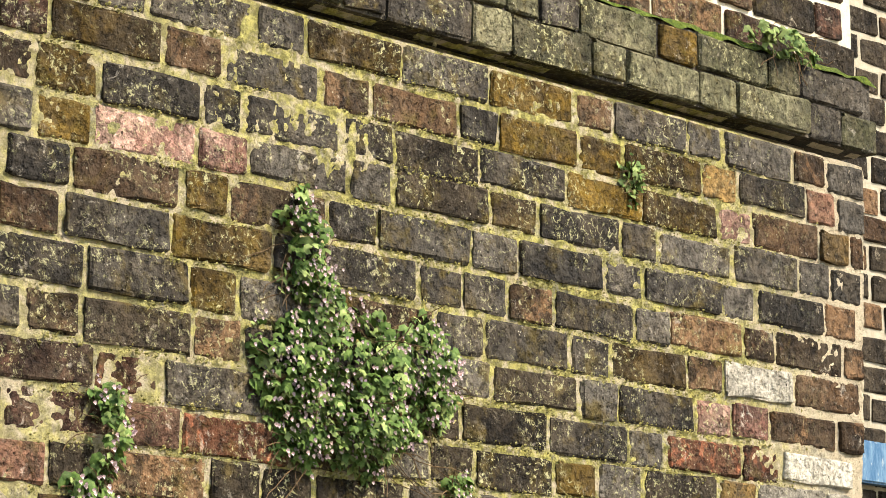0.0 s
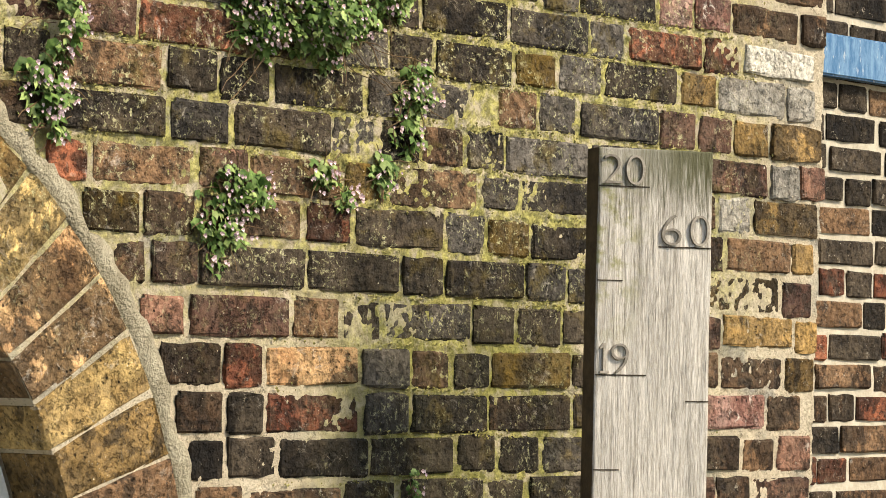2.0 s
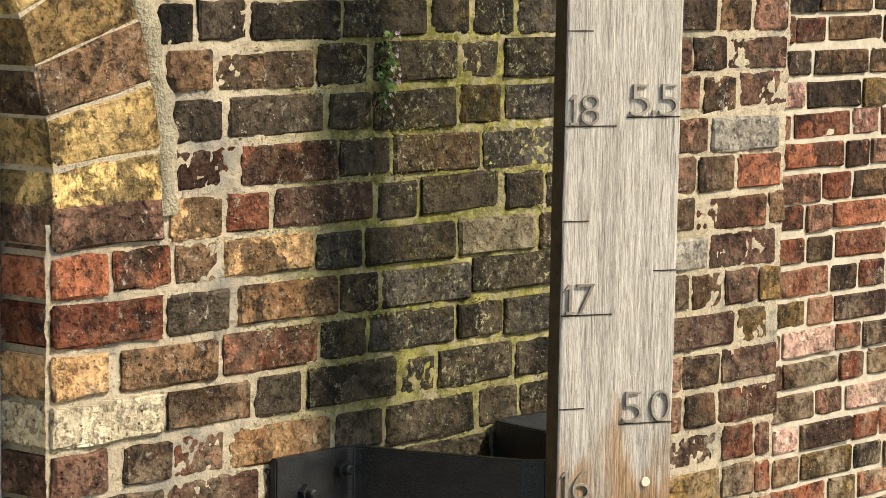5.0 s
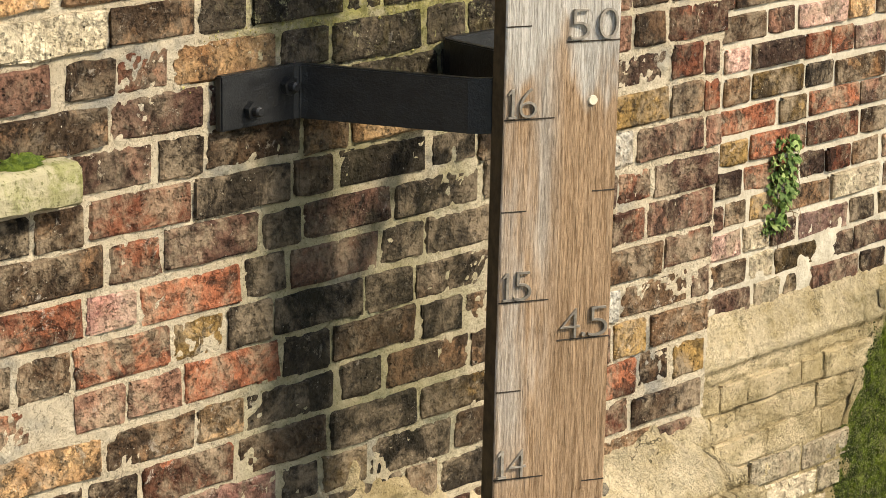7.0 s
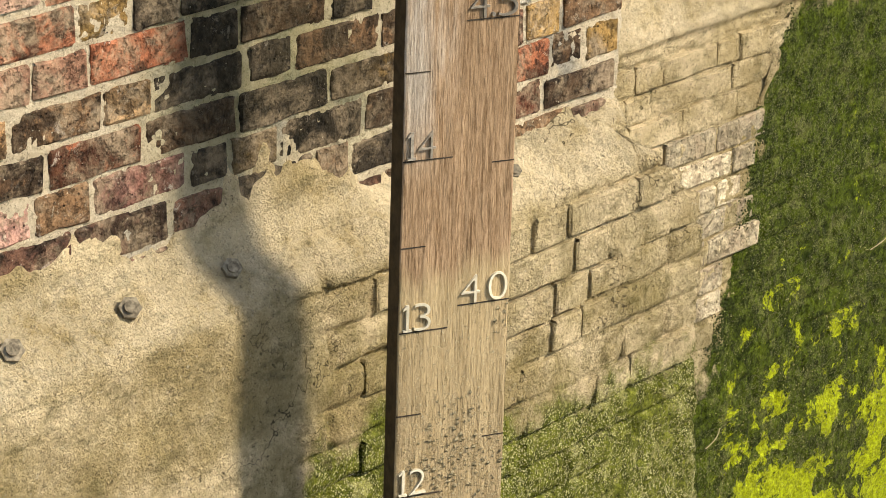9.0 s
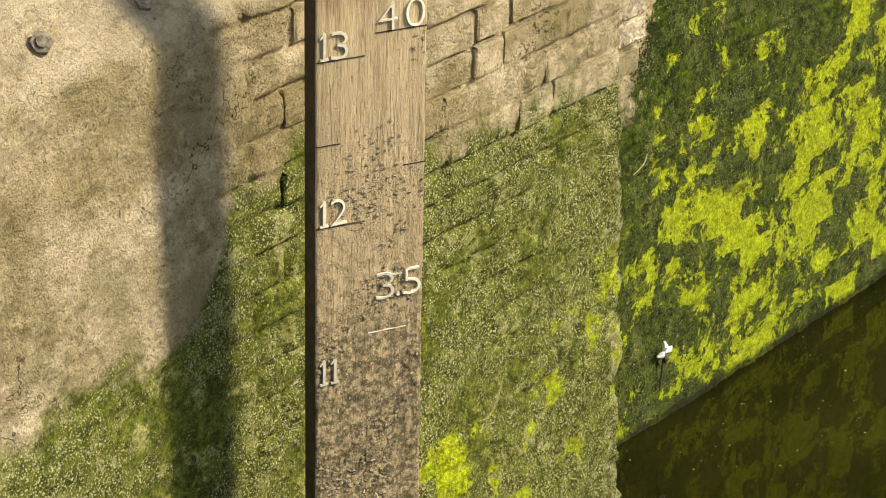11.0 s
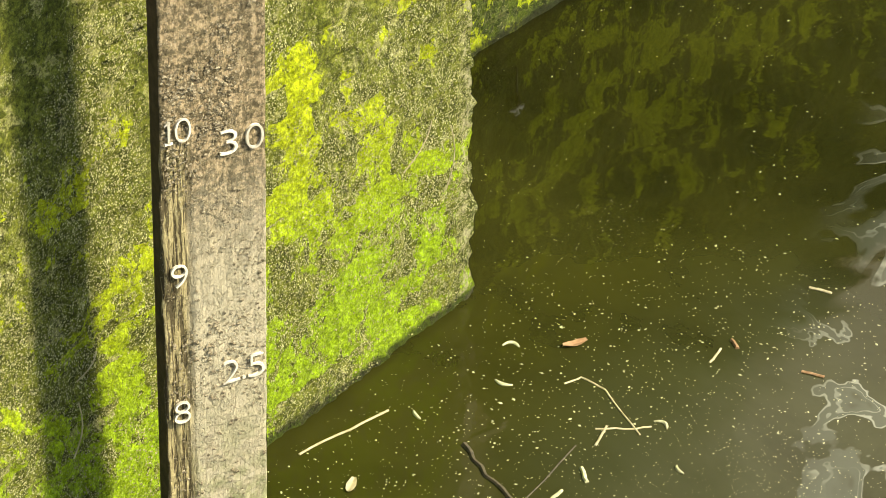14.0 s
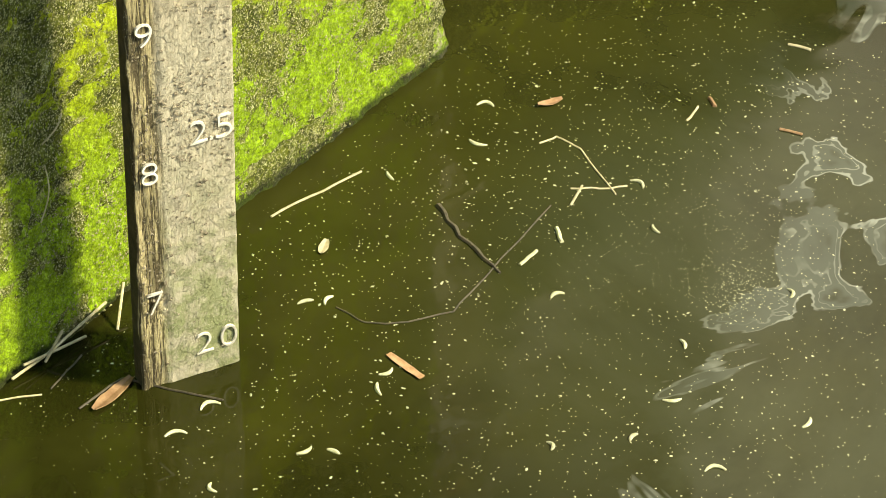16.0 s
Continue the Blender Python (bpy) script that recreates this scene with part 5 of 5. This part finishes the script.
for a in np.linspace(0, math.pi, 17):
    for b in np.linspace(0, 2 * math.pi, 28):
        d = 1 + 0.5 * float(vnoise(a * 3, b * 3, 3, 12)) + 0.3 * float(vnoise(a * 9, b * 9, 3, 14))
        mv.append((0.05 * d * math.sin(a) * math.cos(b), 0.026 * d * math.sin(a) * math.sin(b), max(0.02 * d * math.cos(a), -0.004)))
cushion = put("moss_cushion", mv, grid_faces(17, 28), MOSS, None, "", True)
cushion.location = (-0.7, YA - 0.002, 4.85)
tagged(cushion, "bright green moss cushion on the end of the sill", "moss")


# ---- on the water ----
def drift(name, label, category, mat, pts, radius, group="flotsam on the water", sides=6):
    v, f = tube([(x, y, WATER + z) for x, y, z in pts], radius, sides)
    c = np.mean([(p[0], p[1], WATER) for p in pts], 0)
    ob = put(name, [(a - c[0], b - c[1], q - c[2]) for a, b, q in v], f, mat)
    ob.location = c
    return tagged(ob, label, category, group)


rd = np.random.default_rng(17)


def bent(a, b, k=8, wob=0.01):
    a, b = np.array(a), np.array(b)
    n = np.array([-(b - a)[1], (b - a)[0]])
    n = n / (np.linalg.norm(n) + 1e-9)
    off = np.cumsum(rd.normal(0, wob, k))
    off -= np.linspace(off[0], off[-1], k)
    return [(*(a + (b - a) * t + n * o), 0.001) for t, o in zip(np.linspace(0, 1, k), off)]


drift("stick", "straight pale dry stalk floating beside the wall", "stalk", STRAW, bent((0.605, 0.191), (0.851, 0.137), 8, 0.003), 0.0028)
drift("twig", "dark knobbly twig floating on the water", "twig", TWIG, bent((0.848, -0.068), (0.73, -0.309), 10, 0.004), [0.007, 0.006, 0.005, 0.006, 0.005, 0.005, 0.006, 0.005, 0.004, 0.003])


def curve(points, k=4):
    p = np.array(points)
    out = []
    for a, b in zip(p, p[1:]):
        out += [(*(a + (b - a) * t), 0.001) for t in np.linspace(0, 1, k, endpoint=False)]
    out.append((*p[-1], 0.001))
    q = np.array(out)
    q[1:-1, :2] += rd.normal(0, 0.0015, (len(q) - 2, 2))
    return [tuple(w) for w in q]


SPRIG = "thin pale plant sprig floating on the water"
for pts, mat, rad in (
        ([(0.439, -0.107), (0.433, -0.182), (0.483, -0.251), (0.568, -0.303), (0.705, -0.291), (0.99, -0.261)], TWIG, 0.0018),
        ([(1.169, -0.112), (1.213, -0.128), (1.206, -0.199), (1.107, -0.35)], STRAW, 0.0022),
        ([(1.067, -0.261), (1.118, -0.329), (1.148, -0.353)], STRAW, 0.0022),
        ([(1.09, -0.275), (1.015, -0.295)], STRAW, 0.003),
        ([(-0.183, 0.24), (-0.121, 0.186)], STRAW, 0.002),
        ([(-0.098, 0.184), (0.017, 0.205)], TWIG, 0.002),
        ([(-0.111, 0.1), (0.01, 0.096), (0.038, -0.002), (0.074, -0.108)], TWIG, 0.0026),
        ([(1.436, -0.325), (1.499, -0.316)], STRAW, 0.0028),
        ([(1.53, -0.508), (1.541, -0.559)], BARK, 0.004),
        ([(1.842, -0.349), (1.852, -0.403)], STRAW, 0.004),
        ([(0.93, -0.316), (0.895, -0.353)], CATKIN, 0.005),
        ([(1.543, -0.318), (1.521, -0.346)], BARK, 0.005),
        ([(0.778, -0.326), (0.839, -0.327)], CATKIN, 0.004)):
    drift("sprig", SPRIG if mat is not TWIG else "thin dark plant sprig floating on the water", "sprig", mat, curve(pts), rad)
for pts in ([(-0.13, 0.255, 0.012), (-0.03, 0.245, 0.02), (0.13, 0.235, 0.05)], [(-0.1, 0.25, 0.03), (0.0, 0.24, 0.015), (0.06, 0.23, 0.01)], [(0.12, 0.2, 0.002), (0.19, 0.24, 0.06)], [(-0.05, 0.24, 0.01), (0.0, 0.235, 0.06)]):
    drift("stalk", "dry pale stalk washed against the algae wall", "stalk", STRAW, pts, 0.003)


rk = np.random.default_rng(44)
for x, z, l, a, wall in ((1.05, 2.42, 0.13, 0.7, YP), (1.21, 2.3, 0.16, 1.5, YP), (0.42, 2.62, 0.07, 0.8, YP), (0.35, 2.95, 0.05, 0.9, YP), (-0.27, 2.72, 0.1, 0.5, YP), (-0.02, 2.28, 0.12, 1.4, YP), (0.0, 2.45, 0.07, 0.6, YP),
                         (-0.3, 3.05, 0.12, 1.0, YP), (3.05, 3.1, 0.12, 0.3, YB - 0.03), (2.3, 2.75, 0.07, 0.6, YB - 0.03)):
    pts = [(x + t * l * math.cos(a) + 0.1 * l * math.sin(t * 3), wall - 0.014 - 0.006 * math.sin(t * 3.1), z - WATER + t * l * math.sin(a)) for t in np.linspace(0, 1, 6)]
    drift("stalk", "thin dry stalk clinging to the algae-covered wall", "stalk", STRAW, pts, 0.0016, "stalks on the algae wall", 5)


def flake(at, length, width, turn, mat, label, category, curl=0.004, tip=0.4):
    """A thin curled piece of bark or leaf, with thickness."""
    v, f = [], []
    n = 7
    for top in (0, 1):
        for k in range(n):
            t = k / (n - 1)
            w = width * (tip + (1 - tip) * math.sin(math.pi * t)) * (1 + rd.normal(0, 0.08))
            for s in (-1, 0, 1):
                v.append(((t - 0.5) * length, s * w / 2, 0.001 + top * 0.0016 + curl * (abs(s) + (2 * t - 1) ** 2) * 0.5))
    for k in range(n - 1):
        for s in range(2):
            a = k * 3 + s
            b = n * 3 + a
            f += [(a, a + 1, a + 4, a + 3), (b, b + 3, b + 4, b + 1)]
        f += [(k * 3, k * 3 + 3, n * 3 + k * 3 + 3, n * 3 + k * 3), (k * 3 + 2, n * 3 + k * 3 + 2, n * 3 + k * 3 + 5, k * 3 + 5)]
    ob = put(category.replace(" ", "_"), v, f, mat)
    ob.location, ob.rotation_euler = (*at, WATER), (0, 0, turn)
    return tagged(ob, label, category, "flotsam on the water")


flake((0.368, -0.331), 0.1, 0.016, math.atan2(-0.091, -0.02), BARK, "orange-brown strip of bark floating on the water", "bark strip", 0.002, 0.9)
flake((-0.04, 0.075), 0.12, 0.03, 0.05, BARK, "brown curled bark strip lodged by the gauge foot", "bark strip", 0.006)
flake((0.585, 0.036), 0.05, 0.022, 0.4, STRAW, "pale dry leaf floating on the water", "leaf")
flake((1.312, -0.045), 0.06, 0.022, -0.5, BARK, "brown dead leaf floating on the water", "leaf", 0.008)
CATKINS = [(0.417, -0.045), (0.448, -0.078), (0.08, -0.372), (0.755, -0.737), (0.047, -0.094), (-0.057, -0.096), (0.874, 0.078), (1.088, -0.003), (1.171, -0.367), (1.05, -0.485), (0.739, -0.443), (0.332, -0.313),
           (0.28, -0.33), (0.339, -0.696), (-0.139, -0.252), (1.028, -0.826), (0.453, -0.809), (0.048, -0.328), (0.468, -0.983), (0.592, -0.812), (0.689, -1.059), (1.226, 0.071)]
for x, y in CATKINS:
    a, bend, l = rd.random() * 6.28, rd.uniform(0.3, 1.6), rd.uniform(0.025, 0.045)
    pts = []
    for t in np.linspace(-0.5, 0.5, 7):
        pts.append((x + l * t * math.cos(a) - bend * l * (t * t - 0.12) * math.sin(a), y + l * t * math.sin(a) + bend * l * (t * t - 0.12) * math.cos(a), 0.001))
    drift("catkin", "curled pale catkin floating on the water", "catkin", CATKIN, pts, [0.0018, 0.0035, 0.0042, 0.0045, 0.004, 0.0032, 0.0015], "catkins on the water")

# scattered flecks, thickest in a few rafts
v, f = [], []
spots = [(rd.uniform(-0.6, 3.8), rd.uniform(-1.5, 0.9), 1.0) for _ in range(6500)]
spots += [(rd.uniform(-0.2, 1.9), rd.uniform(-1.2, 0.25), 0.8) for _ in range(4000)]
spots += [(0.98 + rd.normal(0, 0.05), -0.73 + rd.normal(0, 0.045), 0.8) for _ in range(420)]
spots += [(1.1 + rd.normal(0, 0.12), -0.68 + rd.normal(0, 0.1), 0.8) for _ in range(260)]
spots += [(1.2 + rd.normal(0, 0.3), -0.35 + rd.normal(0, 0.25), 0.8) for _ in range(500)]
for x, y, big in spots:
    if (x < 1.36 and y > 0.22) or y > 0.9 or (-0.02 < x < 0.21 and -0.1 < y < 0.06):
        continue
    s = min(abs(rd.normal(0, 0.0009)) + 0.0004, 0.0032) * big * (0.8 + 0.9 * max(0.0, float(vnoise(x, y, 2.5, 77)) + 0.2))
    if x > 1.9 and rd.random() < 0.6:
        continue
    k = rd.uniform(1, 1.9)
    a = rd.random() * 3.14
    n = len(v)
    c, d = math.cos(a) * s, math.sin(a) * s
    v += [(x + c * k, y + d * k, WATER), (x - d, y + c, WATER), (x - c * k, y - d * k, WATER), (x + d, y - c, WATER), (x, y, WATER + s * 0.6)]
    f += [(n, n + 1, n + 4), (n + 1, n + 2, n + 4), (n + 2, n + 3, n + 4), (n + 3, n, n + 4)]
tagged(put("flecks", v, f, SPECK), "tiny pale pollen flecks and seed scales drifting on the water", "flotsam", kind="stuff")

# ---- bricks of the walls, last ----
rb = np.random.default_rng(99)
for b in near_a:
    brick_part(rb, b, wall_a)
brick_mass("further_bricks", rb, rest_a + up, wall_a, "further blackened, red and brown bricks of the wall")
for b in near_b:
    brick_part(rb, b, wall_b)
brick_mass("further_bricks", rb, rest_b + laid_low, wall_b, "further dark, red and limed bricks of the set-back wall")
